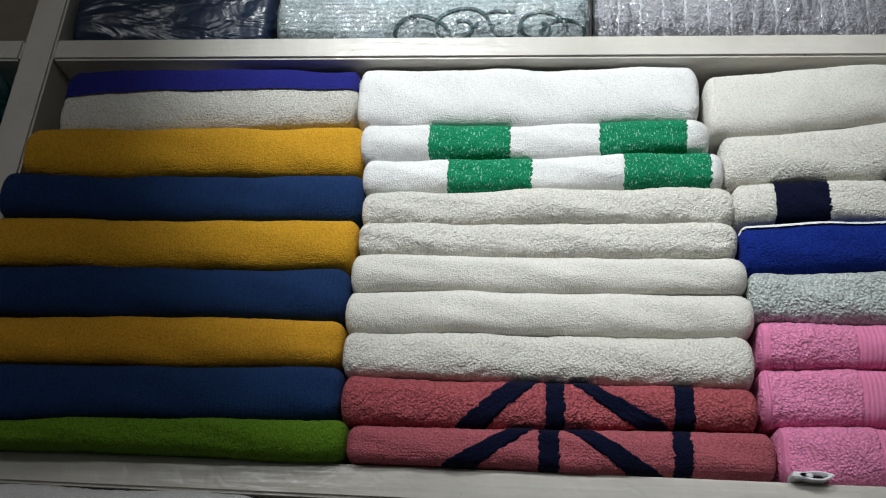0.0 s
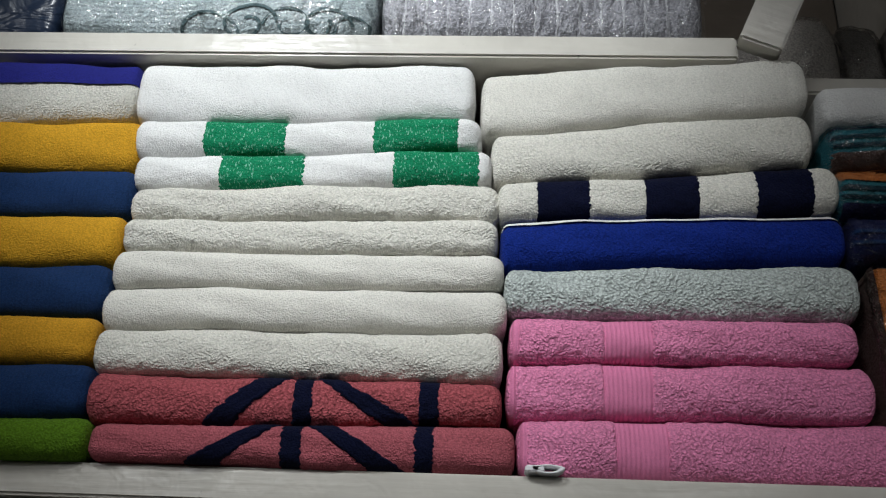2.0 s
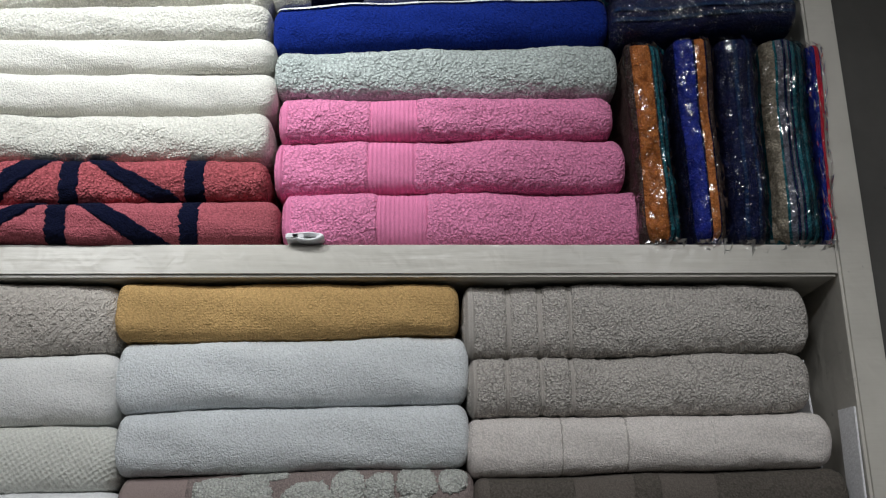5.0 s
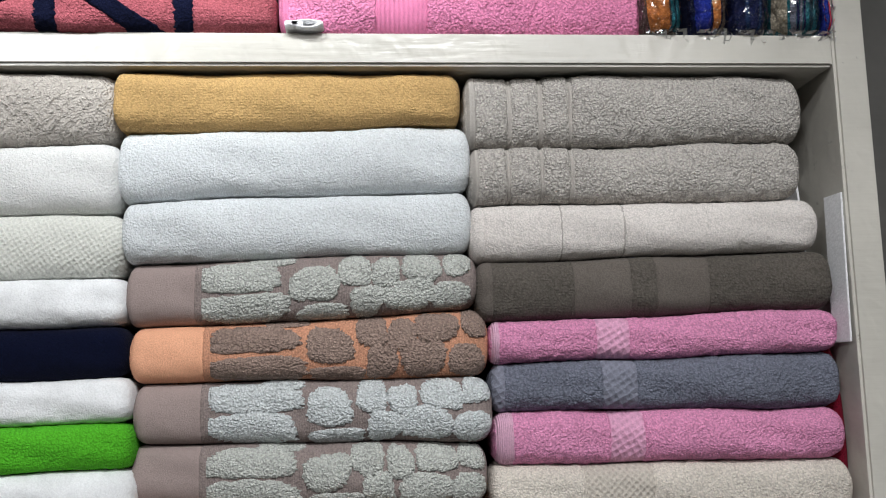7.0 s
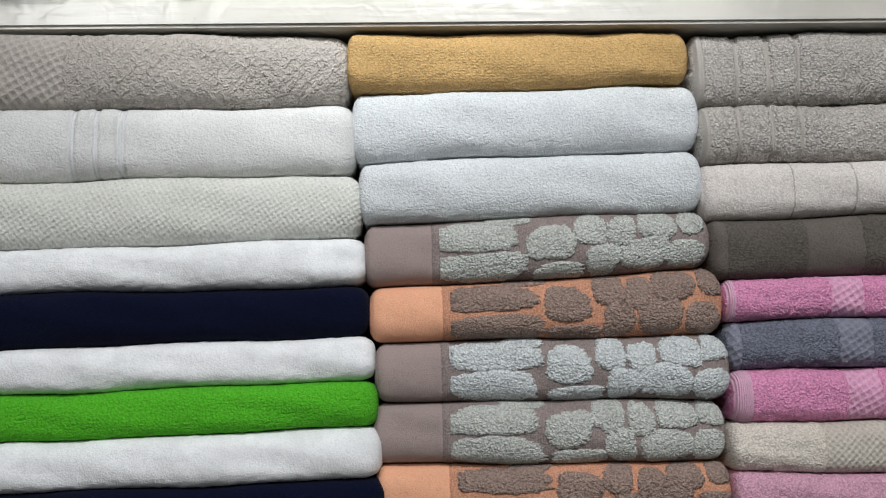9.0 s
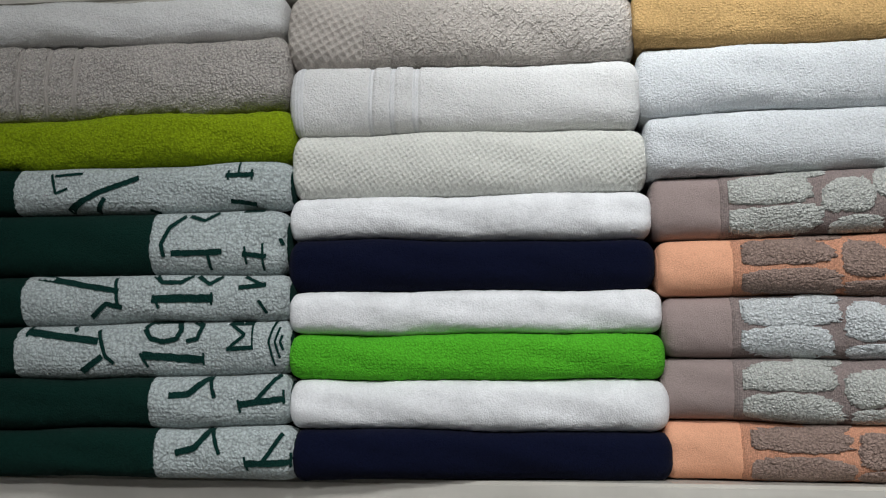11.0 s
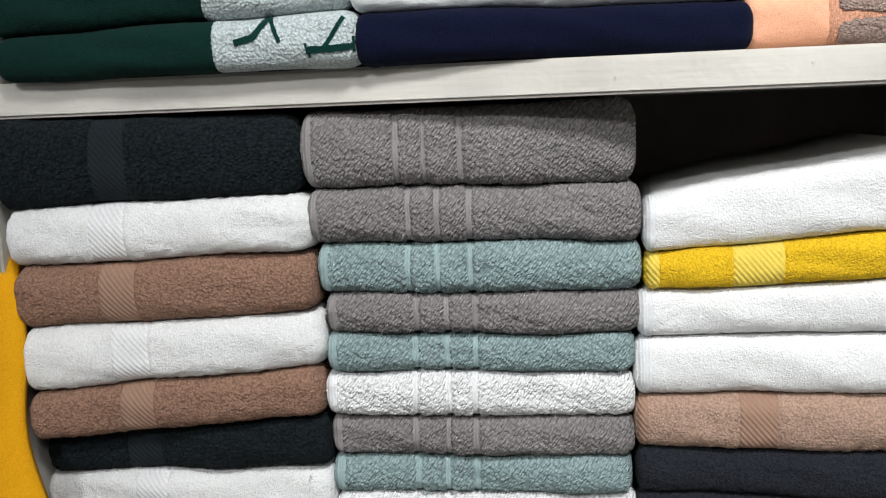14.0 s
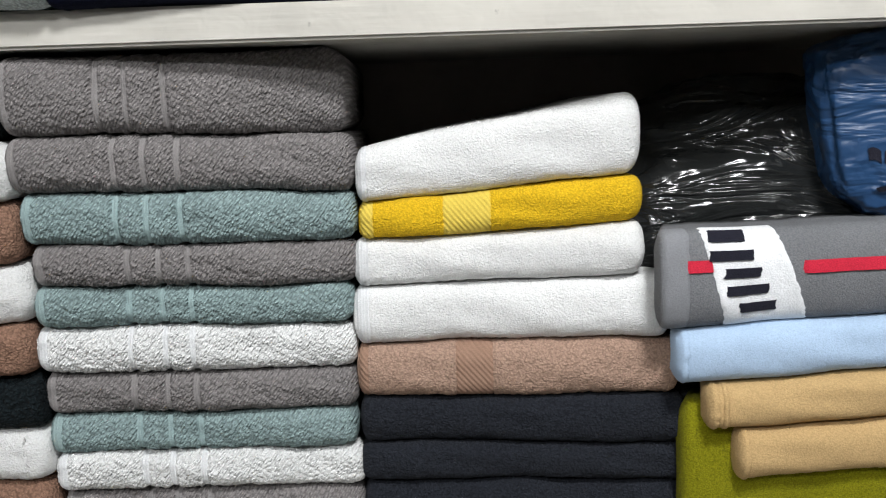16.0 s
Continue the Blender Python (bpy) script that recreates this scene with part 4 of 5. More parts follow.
towel("ice white terry towel with fine loops", 0.2085, 0.5460, (1.3275, 1.3880), (1.3345, 1.3960), (0.0121, 0.0100), ICE, "leaf patterned stack")
g4, g4_fold = towel("mauve grey towel with raised leaf-shaped pile and flat end", 0.2125, 0.5500, (1.2650, 1.3275), (1.2760, 1.3345), (0.0157, 0.0100), MAUVE_RIB, "leaf patterned stack", bands=[("flat_end", MAUVE_FLAT, 0.2130, 0.2790, dict(dip=0.0015))], fuzz=0.0004)
g5, g5_fold = towel("peach towel with raised leaf-shaped pile and flat end", 0.2165, 0.5590, (1.2120, 1.2650), (1.2130, 1.2760), (0.0193, 0.0100), PEACH_RIB, "leaf patterned stack", bands=[("flat_end", PEACH_FLAT, 0.2170, 0.2880, dict(dip=0.0015))], fuzz=0.0004)
g6, g6_fold = towel("mauve grey towel with raised leaf-shaped pile and flat end", 0.2205, 0.5610, (1.1565, 1.2120), (1.1500, 1.2130), (0.0229, 0.0100), MAUVE_RIB, "leaf patterned stack", bands=[("flat_end", MAUVE_FLAT, 0.2210, 0.2860, dict(dip=0.0015))], fuzz=0.0004)
g7, g7_fold = towel("mauve grey towel with raised leaf-shaped pile and flat end", 0.2185, 0.5550, (1.0965, 1.1565), (1.0905, 1.1500), (0.0264, 0.0100), MAUVE_RIB, "leaf patterned stack", bands=[("flat_end", MAUVE_FLAT, 0.2190, 0.2850, dict(dip=0.0015))], fuzz=0.0004)
g8, g8_fold = towel("peach towel with raised leaf-shaped pile and flat end", 0.2195, 0.5570, (1.0415, 1.0965), (1.0415, 1.0905), (0.0300, 0.0100), PEACH_RIB, "leaf patterned stack", bands=[("flat_end", PEACH_FLAT, 0.2200, 0.2910, dict(dip=0.0015))], fuzz=0.0004)
towel("warm grey terry towel with ribbed bands and hem", 0.5425, 0.8920, (1.4395, 1.5160), (1.4445, 1.5160), (0.0100, 0.0100), STONE, "grey and pink stack", bands=[("woven_band", STONE_HEM, 0.5840, 0.5920, dict(dip=0.004)), ("woven_band", STONE_HEM, 0.6160, 0.6240, dict(dip=0.004)), ("woven_band", STONE_HEM, 0.6460, 0.6530, dict(dip=0.004)), ("hem", STONE_HEM, 0.5430, 0.5540)], fuzz=0.0009)
towel("warm grey terry towel with ribbed bands and hem", 0.5460, 0.8850, (1.3800, 1.4395), (1.3850, 1.4445), (0.0100, 0.0100), STONE, "grey and pink stack", bands=[("woven_band", STONE_HEM, 0.5810, 0.5880, dict(dip=0.004)), ("woven_band", STONE_HEM, 0.6150, 0.6220, dict(dip=0.004)), ("woven_band", STONE_HEM, 0.6450, 0.6530, dict(dip=0.004)), ("hem", STONE_HEM, 0.5470, 0.5550)], fuzz=0.0009)
towel("pale stone velour towel with faint woven lines", 0.5445, 0.9005, (1.3240, 1.3800), (1.3310, 1.3850), (0.0100, 0.0100), LIGHT_PINK_STONE, "grey and pink stack", bands=[("woven_line", STONE_HEM, 0.6340, 0.6370, dict(dip=0.001)), ("woven_line", STONE_HEM, 0.6970, 0.7010, dict(dip=0.001)), ("woven_line", STONE_HEM, 0.7800, 0.7830, dict(dip=0.001)), ("hem", LIGHT_PINK_STONE, 0.5450, 0.5590, dict(dip=0.001))], fuzz=0.0004)
towel("dark taupe ribbed towel with flat woven panels", 0.5490, 0.9085, (1.2640, 1.3240), (1.2725, 1.3310), (0.0100, 0.0100), TAUPE, "grey and pink stack", bands=[("hem", TAUPE_FLAT, 0.5500, 0.5650), ("flat_panel", TAUPE_FLAT, 0.6440, 0.7050, dict(dip=0.001)), ("flat_panel", TAUPE_FLAT, 0.7270, 0.7830, dict(dip=0.001))], fuzz=0.0004)
towel("orchid pink terry towel with a honeycomb band", 0.5605, 0.9110, (1.2240, 1.2640), (1.2290, 1.2725), (0.0100, 0.0100), ORCHID, "grey and pink stack", bands=[("hem", ORCHID_HEM, 0.5610, 0.5700), ("honeycomb_band", ORCHID_BAND, 0.6640, 0.7000, dict(dip=0.0015))], fuzz=0.0007)
towel("slate blue terry towel with a honeycomb band", 0.5615, 0.9105, (1.1775, 1.2240), (1.1750, 1.2290), (0.0100, 0.0100), SLATE, "grey and pink stack", bands=[("hem", SLATE_BAND, 0.5620, 0.5750), ("honeycomb_band", SLATE_BAND, 0.6680, 0.7050, dict(dip=0.0015))], fuzz=0.0008)
towel("orchid pink terry towel with a honeycomb band", 0.5630, 0.9105, (1.1275, 1.1775), (1.1240, 1.1750), (0.0100, 0.0100), ORCHID, "grey and pink stack", bands=[("hem", ORCHID_HEM, 0.5630, 0.5810), ("honeycomb_band", ORCHID_BAND, 0.6740, 0.7100, dict(dip=0.0015))], fuzz=0.0007)
towel("sand beige terry towel with a lozenge band", 0.5585, 0.9150, (1.0800, 1.1275), (1.0690, 1.1240), (0.0100, 0.0100), SAND, "grey and pink stack", bands=[("lozenge_band", SAND_BAND, 0.6460, 0.7160, dict(dip=0.0015))], fuzz=0.0006)
towel("blush pink terry towel at the stack's foot", 0.5595, 0.9150, (1.0415, 1.0800), (1.0415, 1.0690), (0.0100, 0.0100), BLUSH, "grey and pink stack")
towel("charcoal terry towel with a twill band", -0.4830, -0.1850, (0.9205, 1.0050), (0.9285, 1.0030), (-0.0200, 0.0000), CHARCOAL, "white and cocoa stack", bands=[("twill_band", CHARCOAL_BAND, -0.3860, -0.3490, dict(dip=0.0018))], fuzz=0.0008)
towel("white terry towel with a twill band", -0.4780, -0.1760, (0.8640, 0.9205), (0.8715, 0.9285), (-0.0200, 0.0071), WHITE, "white and cocoa stack", bands=[("twill_band", WHITE_BAND, -0.3950, -0.3570, dict(dip=0.0018))], fuzz=0.0008)
towel("cocoa brown terry towel with a twill band", -0.4750, -0.1790, (0.8005, 0.8640), (0.8125, 0.8715), (-0.0200, 0.0143), BROWN, "white and cocoa stack", bands=[("twill_band", BROWN_BAND, -0.3910, -0.3520, dict(dip=0.0018))], fuzz=0.0008)
towel("white terry towel with a twill band", -0.4720, -0.1760, (0.7380, 0.8005), (0.7540, 0.8125), (-0.0200, 0.0214), WHITE, "white and cocoa stack", bands=[("twill_band", WHITE_BAND, -0.3850, -0.3460, dict(dip=0.0018))], fuzz=0.0008)
towel("cocoa brown terry towel with a twill band", -0.4730, -0.1825, (0.6860, 0.7380), (0.7000, 0.7540), (-0.0200, 0.0286), BROWN, "white and cocoa stack", bands=[("twill_band", BROWN_BAND, -0.3830, -0.3460, dict(dip=0.0018))], fuzz=0.0008)
towel("charcoal terry towel with a twill band", -0.4810, -0.1810, (0.6390, 0.6860), (0.6435, 0.7000), (0.0214, 0.0357), CHARCOAL, "white and cocoa stack", bands=[("twill_band", CHARCOAL_BAND, -0.3950, -0.3560, dict(dip=0.0018))], fuzz=0.0008)
towel("white terry towel with a twill band", -0.4880, -0.1825, (0.5875, 0.6390), (0.5875, 0.6435), (0.0257, 0.0429), WHITE, "white and cocoa stack", bands=[("twill_band", WHITE_BAND, -0.3900, -0.3540, dict(dip=0.0018))], fuzz=0.0008)
towel("cocoa brown terry towel with a twill band", -0.4885, -0.1845, (0.4880, 0.5875), (0.4880, 0.5875), (0.0300, 0.0500), BROWN, "white and cocoa stack", bands=[("twill_band", BROWN_BAND, -0.3920, -0.3540, dict(dip=0.0018))], fuzz=0.0008)
towel("ash grey terry towel with three ribbed bands", -0.1845, 0.1270, (0.9320, 1.0020), (0.9250, 1.0050), (0.0000, 0.0500), GREY, "grey and sage banded stack", bands=[("woven_band", GREY_BAND, -0.1000, -0.0910, dict(dip=0.0035)), ("woven_band", GREY_BAND, -0.0740, -0.0660, dict(dip=0.0035)), ("woven_band", GREY_BAND, -0.0410, -0.0320, dict(dip=0.0035)), ("hem", GREY_BAND, -0.1830, -0.1720, dict(dip=0.001))], fuzz=0.0009)
towel("ash grey terry towel with three ribbed bands", -0.1820, 0.1315, (0.8790, 0.9320), (0.8690, 0.9250), (0.0067, 0.0539), GREY, "grey and sage banded stack", bands=[("woven_band", GREY_BAND, -0.0920, -0.0830, dict(dip=0.0035)), ("woven_band", GREY_BAND, -0.0650, -0.0560, dict(dip=0.0035)), ("woven_band", GREY_BAND, -0.0350, -0.0260, dict(dip=0.0035)), ("hem", GREY_BAND, -0.1810, -0.1700, dict(dip=0.001))], fuzz=0.0009)
towel("sage blue terry towel with three ribbed bands", -0.1775, 0.1315, (0.8280, 0.8790), (0.8190, 0.8690), (0.0133, 0.0578), SAGE, "grey and sage banded stack", bands=[("woven_band", SAGE_BAND, -0.0950, -0.0860, dict(dip=0.0035)), ("woven_band", SAGE_BAND, -0.0670, -0.0580, dict(dip=0.0035)), ("woven_band", SAGE_BAND, -0.0360, -0.0270, dict(dip=0.0035)), ("hem", SAGE_BAND, -0.1760, -0.1650, dict(dip=0.001))], fuzz=0.0009)
towel("ash grey terry towel with three ribbed bands", -0.1735, 0.1305, (0.7870, 0.8280), (0.7770, 0.8190), (0.0200, 0.0617), GREY, "grey and sage banded stack", bands=[("woven_band", GREY_BAND, -0.0900, -0.0810, dict(dip=0.0035)), ("woven_band", GREY_BAND, -0.0610, -0.0520, dict(dip=0.0035)), ("woven_band", GREY_BAND, -0.0330, -0.0240, dict(dip=0.0035)), ("hem", GREY_BAND, -0.1720, -0.1610, dict(dip=0.001))], fuzz=0.0009)
towel("sage blue terry towel with three ribbed bands", -0.1765, 0.1245, (0.7465, 0.7870), (0.7365, 0.7770), (0.0267, 0.0656), SAGE, "grey and sage banded stack", bands=[("woven_band", SAGE_BAND, -0.0940, -0.0850, dict(dip=0.0035)), ("woven_band", SAGE_BAND, -0.0630, -0.0540, dict(dip=0.0035)), ("woven_band", SAGE_BAND, -0.0350, -0.0260, dict(dip=0.0035)), ("hem", SAGE_BAND, -0.1760, -0.1640, dict(dip=0.001))], fuzz=0.0009)
towel("white terry towel with three ribbed bands", -0.1815, 0.1250, (0.7005, 0.7465), (0.6875, 0.7365), (0.0333, 0.0694), POPCORN, "grey and sage banded stack", bands=[("woven_band", WHITE_HEM, -0.0960, -0.0870, dict(dip=0.0035)), ("woven_band", WHITE_HEM, -0.0630, -0.0540, dict(dip=0.0035)), ("woven_band", WHITE_HEM, -0.0370, -0.0280, dict(dip=0.0035)), ("hem", WHITE_HEM, -0.1810, -0.1680, dict(dip=0.001))], fuzz=0.0009)
towel("ash grey terry towel with three ribbed bands", -0.1800, 0.1245, (0.6545, 0.7005), (0.6465, 0.6875), (0.0400, 0.0733), GREY, "grey and sage banded stack", bands=[("woven_band", GREY_BAND, -0.0990, -0.0890, dict(dip=0.0035)), ("woven_band", GREY_BAND, -0.0660, -0.0570, dict(dip=0.0035)), ("woven_band", GREY_BAND, -0.0380, -0.0280, dict(dip=0.0035)), ("hem", GREY_BAND, -0.1790, -0.1670, dict(dip=0.001))], fuzz=0.0009)
towel("sage blue terry towel with three ribbed bands", -0.1825, 0.1215, (0.6130, 0.6545), (0.6040, 0.6465), (0.0467, 0.0772), SAGE, "grey and sage banded stack", bands=[("woven_band", SAGE_BAND, -0.0990, -0.0890, dict(dip=0.0035)), ("woven_band", SAGE_BAND, -0.0690, -0.0600, dict(dip=0.0035)), ("woven_band", SAGE_BAND, -0.0400, -0.0300, dict(dip=0.0035)), ("hem", SAGE_BAND, -0.1810, -0.1680, dict(dip=0.001))], fuzz=0.0009)
towel("white terry towel with three ribbed bands", -0.1820, 0.1280, (0.5715, 0.6130), (0.5600, 0.6040), (0.0533, 0.0811), POPCORN, "grey and sage banded stack", bands=[("woven_band", WHITE_HEM, -0.0980, -0.0880, dict(dip=0.0035)), ("woven_band", WHITE_HEM, -0.0710, -0.0610, dict(dip=0.0035)), ("woven_band", WHITE_HEM, -0.0390, -0.0290, dict(dip=0.0035)), ("hem", WHITE_HEM, -0.1810, -0.1680, dict(dip=0.001))], fuzz=0.0009)
towel("ash grey terry towel with three ribbed bands", -0.1825, 0.1265, (0.4880, 0.5715), (0.4880, 0.5600), (0.0600, 0.0850), GREY, "grey and sage banded stack", bands=[("woven_band", GREY_BAND, -0.0980, -0.0880, dict(dip=0.0035)), ("woven_band", GREY_BAND, -0.0710, -0.0610, dict(dip=0.0035)), ("woven_band", GREY_BAND, -0.0380, -0.0280, dict(dip=0.0035)), ("hem", GREY_BAND, -0.1820, -0.1690, dict(dip=0.001))], fuzz=0.0009)
towel("white terry towel tilted on top of a stack", 0.1330, 0.4090, (0.8555, 0.9090), (0.8765, 0.9580), (0.0600, 0.0600), WHITE, "white and yellow stack", bands=[("hem", WHITE_HEM, 0.1340, 0.1450)], power=3)
towel("sunny yellow terry towel with a paler twill band", 0.1335, 0.4120, (0.8175, 0.8555), (0.8300, 0.8765), (0.0636, 0.0629), SUN, "white and yellow stack", bands=[("twill_band", SUN_BAND, 0.2160, 0.2650, dict(dip=0.001)), ("hem", SUN_BAND, 0.1350, 0.1490)])
towel("white terry towel with a woven hem", 0.1270, 0.4140, (0.7705, 0.8175), (0.7760, 0.8300), (0.0671, 0.0657), WHITE, "white and yellow stack", bands=[("hem", WHITE_HEM, 0.1290, 0.1430)])
towel("white terry towel with a woven hem", 0.1240, 0.4405, (0.7115, 0.7705), (0.7115, 0.7760), (0.0707, 0.0686), WHITE, "white and yellow stack", bands=[("hem", WHITE_HEM, 0.1270, 0.1410)])
towel("pinkish brown terry towel with a ribbed band", 0.1245, 0.4505, (0.6560, 0.7115), (0.6495, 0.7115), (0.0743, 0.0714), TAN_BROWN, "white and yellow stack", bands=[("ribbed_band", BROWN_BAND, 0.2240, 0.2640, dict(dip=0.0015)), ("hem", BROWN_BAND, 0.1260, 0.1370)], fuzz=0.0007)
towel("anthracite terry towel folded in a stack", 0.1260, 0.4575, (0.6055, 0.6560), (0.5975, 0.6495), (0.0779, 0.0743), ANTHRACITE, "white and yellow stack", fuzz=0.0006)
towel("anthracite terry towel folded in a stack", 0.1245, 0.4580, (0.5650, 0.6055), (0.5575, 0.5975), (0.0814, 0.0771), ANTHRACITE, "white and yellow stack", fuzz=0.0006)
towel("anthracite terry towel folded in a stack", 0.1255, 0.4595, (0.4880, 0.5650), (0.4880, 0.5575), (0.0850, 0.0800), ANTHRACITE, "white and yellow stack", fuzz=0.0006)
l1, l1_fold = towel("grey flannel towel with white strap and red stripe", 0.4180, 0.8000, (0.7310, 0.8230), (0.7415, 0.8314), (0.0200, 0.0200), FLANNEL, "beach towels at the side", bands=[("hem", FLANNEL_HEM, 0.4200, 0.4460), ("white_strap", WHITE_SOFT, 0.481, 0.56, dict(top=(0.456, 0.528))), ("red_stripe", RED, 0.4410, 0.4690, dict(s0=0.18, s1=0.42)), ("red_stripe", RED, 0.5510, 0.6330, dict(s0=0.05, s1=0.32))], fuzz=0.0003, end=0.008, back=0.08)
towel("sky blue velour towel folded beneath a grey one", 0.4365, 0.8000, (0.6730, 0.7310), (0.6977, 0.7415), (0.0200, 0.0200), SKY, "beach towels at the side", bands=[("folded_edge", SKY, 0.4372, 0.4460, dict(out=0.0034))], fuzz=0.0003, back=0.08)
towel("tan velour towel with a rolled edge", 0.4645, 0.8000, (0.6290, 0.6730), (0.6474, 0.6977), (0.0200, 0.0200), TAN, "beach towels at the side", bands=[("rolled_edge", TAN, 0.4652, 0.4740, dict(out=0.0036)), ("rolled_edge", TAN, 0.4785, 0.4840, dict(out=0.0026))], fuzz=0.0003, back=0.08)
towel("tan velour towel with a rolled edge", 0.4945, 0.8000, (0.5760, 0.6290), (0.5974, 0.6474), (0.0200, 0.0200), TAN, "beach towels at the side", bands=[("rolled_edge", TAN, 0.4952, 0.5040, dict(out=0.0036))], fuzz=0.0003, back=0.08)
towel("olive velour towel hanging at the stack's foot", 0.4470, 0.8000, (0.4880, 0.6520), (0.4880, 0.5974), (0.0450, 0.0450), OLIVE, "beach towels at the side", fuzz=0.0003, back=0.06)
towel("umber, rust and teal striped towel standing upright in clear plastic", 0.0, 0.2251, (0.0, 0.0380), (0.0, 0.0420), (0.0, 0.0), UMBER, "upright striped towels wrapped in plastic", bands=[("stripe", RUST, 0.002, 0.2231, dict(s0=-0.72, s1=0.3)), ("stripe", TEAL, 0.002, 0.2231, dict(s0=0.38, s1=0.55)), ("stripe", TEAL_DARK, 0.002, 0.2231, dict(s0=0.56, s1=0.66)), ("stripe", TEAL, 0.002, 0.2231, dict(s0=0.67, s1=0.9))], wrap=FILM, back=0.25, turn=pose(0.7190, -0.0050, 1.7780, 0, 88.22, 0))
towel("cobalt and rust striped towel standing upright in clear plastic", 0.0, 0.2332, (0.0, 0.0490), (0.0, 0.0370), (0.0, 0.0), INDIGO, "upright striped towels wrapped in plastic", bands=[("stripe", COBALT, 0.002, 0.2312, dict(s0=-0.8, s1=-0.02)), ("stripe", RUST, 0.002, 0.2312, dict(s0=0.08, s1=0.5)), ("stripe", UMBER, 0.002, 0.2312, dict(s0=0.6, s1=0.95))], wrap=FILM, back=0.25, turn=pose(0.7680, -0.0050, 1.7860, 0, 87.79, 0))
towel("indigo striped towel standing upright in clear plastic", 0.0, 0.2330, (0.0, 0.0430), (0.0, 0.0390), (0.0, 0.0), INDIGO, "upright striped towels wrapped in plastic", bands=[("stripe", NAVY, 0.002, 0.2310, dict(s0=-0.3, s1=-0.1)), ("stripe", NAVY, 0.002, 0.2310, dict(s0=0.4, s1=0.55))], wrap=FILM, back=0.25, turn=pose(0.8190, -0.0050, 1.7860, 0, 90.25, 0))
towel("teal and oatmeal striped towel standing upright in clear plastic", 0.0, 0.2330, (0.0, 0.0510), (0.0, 0.0520), (0.0, 0.0), TEAL, "upright striped towels wrapped in plastic", bands=[("stripe", OATMEAL, 0.002, 0.2310, dict(s0=-0.95, s1=-0.52)), ("stripe", SLATE, 0.002, 0.2310, dict(s0=-0.42, s1=-0.2)), ("stripe", INDIGO, 0.002, 0.2310, dict(s0=-0.18, s1=-0.08)), ("stripe", SLATE, 0.002, 0.2310, dict(s0=-0.05, s1=0.05)), ("stripe", INDIGO, 0.002, 0.2310, dict(s0=0.09, s1=0.18)), ("stripe", TEAL_DARK, 0.002, 0.2310, dict(s0=0.35, s1=0.5)), ("stripe", TEAL_DARK, 0.002, 0.2310, dict(s0=0.7, s1=0.9))], wrap=FILM, back=0.25, turn=pose(0.8670, -0.0050, 1.7860, 0, 90.98, 0))
towel("cobalt and red striped towel standing upright in clear plastic", 0.0, 0.2271, (0.0, 0.0140), (0.0, 0.0070), (0.0, 0.0), COBALT, "upright striped towels wrapped in plastic", bands=[("stripe", RED, 0.002, 0.2251, dict(s0=-0.2, s1=0.5))], wrap=FILM, back=0.25, turn=pose(0.9190, -0.0050, 1.7800, 0, 91.26, 0))
leaves(g4_fold, g4, LEAF_GREY, 0.2830, -0.02)
leaves(g5_fold, g5, LEAF_BROWN, 0.2920, 0)
leaves(g6_fold, g6, LEAF_SILVER, 0.2900, 0)
leaves(g7_fold, g7, LEAF_GREY, 0.2890, 0.005)
leaves(g8_fold, g8, LEAF_BROWN, 0.2950, 0.01)

# ---- woven letters of the green stack ----
def stroke(surf, parent, wide, points):
    """One woven stroke of a letter, laid on the fold of a towel."""
    X = np.interp(np.linspace(0, len(points) - 1, 8 * len(points)), range(len(points)), [p[0] for p in points])
    S = np.interp(np.linspace(0, len(points) - 1, 8 * len(points)), range(len(points)), [p[1] for p in points])
    lo, hi, _ = surf.extent(X)
    half = (hi - lo) / 2
    dx, dz = np.gradient(X), np.gradient(S) * half
    size = np.sqrt(dx**2 + dz**2) + 1e-9
    jag = surf.rng.normal(1, 0.08, (2, len(X)))
    side = []
    wide = wide * 1.2
    for k, sign in ((0, 1), (1, -1)):
        px = X - sign * wide / 2 * dz / size * jag[k]
        ps = np.clip(S + sign * wide / 2 * dx / size / half * jag[k], -0.98, 0.98)
        side.append(surf.front(np.clip(px, surf.x0, surf.x1), ps, 0.0022 + 0 * px))
    P = np.stack(side, 1)
    mesh_ob("letter_stroke", P.reshape(-1, 3).tolist(), grid_faces(len(X), 2), FOREST_INK, parent)


stroke(e4_fold, e4, 0.0023, [(-0.3690, 0.66), (-0.3620, -0.23), (-0.3500, -0.02)])
stroke(e4_fold, e4, 0.0042, [(-0.3510, -0.96), (-0.3180, -0.16), (-0.2800, 0.43)])
stroke(e4_fold, e4, 0.0034, [(-0.3220, -0.96), (-0.3130, -0.41)])
stroke(e4_fold, e4, 0.0023, [(-0.3650, 0.57), (-0.3360, 0.61)])
stroke(e4_fold, e4, 0.0019, [(-0.2690, -0.84), (-0.2590, -0.96)])
stroke(e4_fold, e4, 0.0038, [(-0.1910, 0.32), (-0.1630, 0.32)])
stroke(e4_fold, e4, 0.0019, [(-0.1880, 0.53), (-0.1880, 0.12)])
stroke(e4_fold, e4, 0.0019, [(-0.1650, 0.53), (-0.1650, 0.11)])
stroke(e4_fold, e4, 0.0019, [(-0.1780, 0.91), (-0.1780, 0.36)])
stroke(e4_fold, e4, 0.0030, [(-0.1860, -0.68), (-0.1610, -0.81)])
stroke(e5_fold, e5, 0.0034, [(-0.2470, -0.50), (-0.2500, -0.11), (-0.2430, 0.41), (-0.2290, 0.80)])
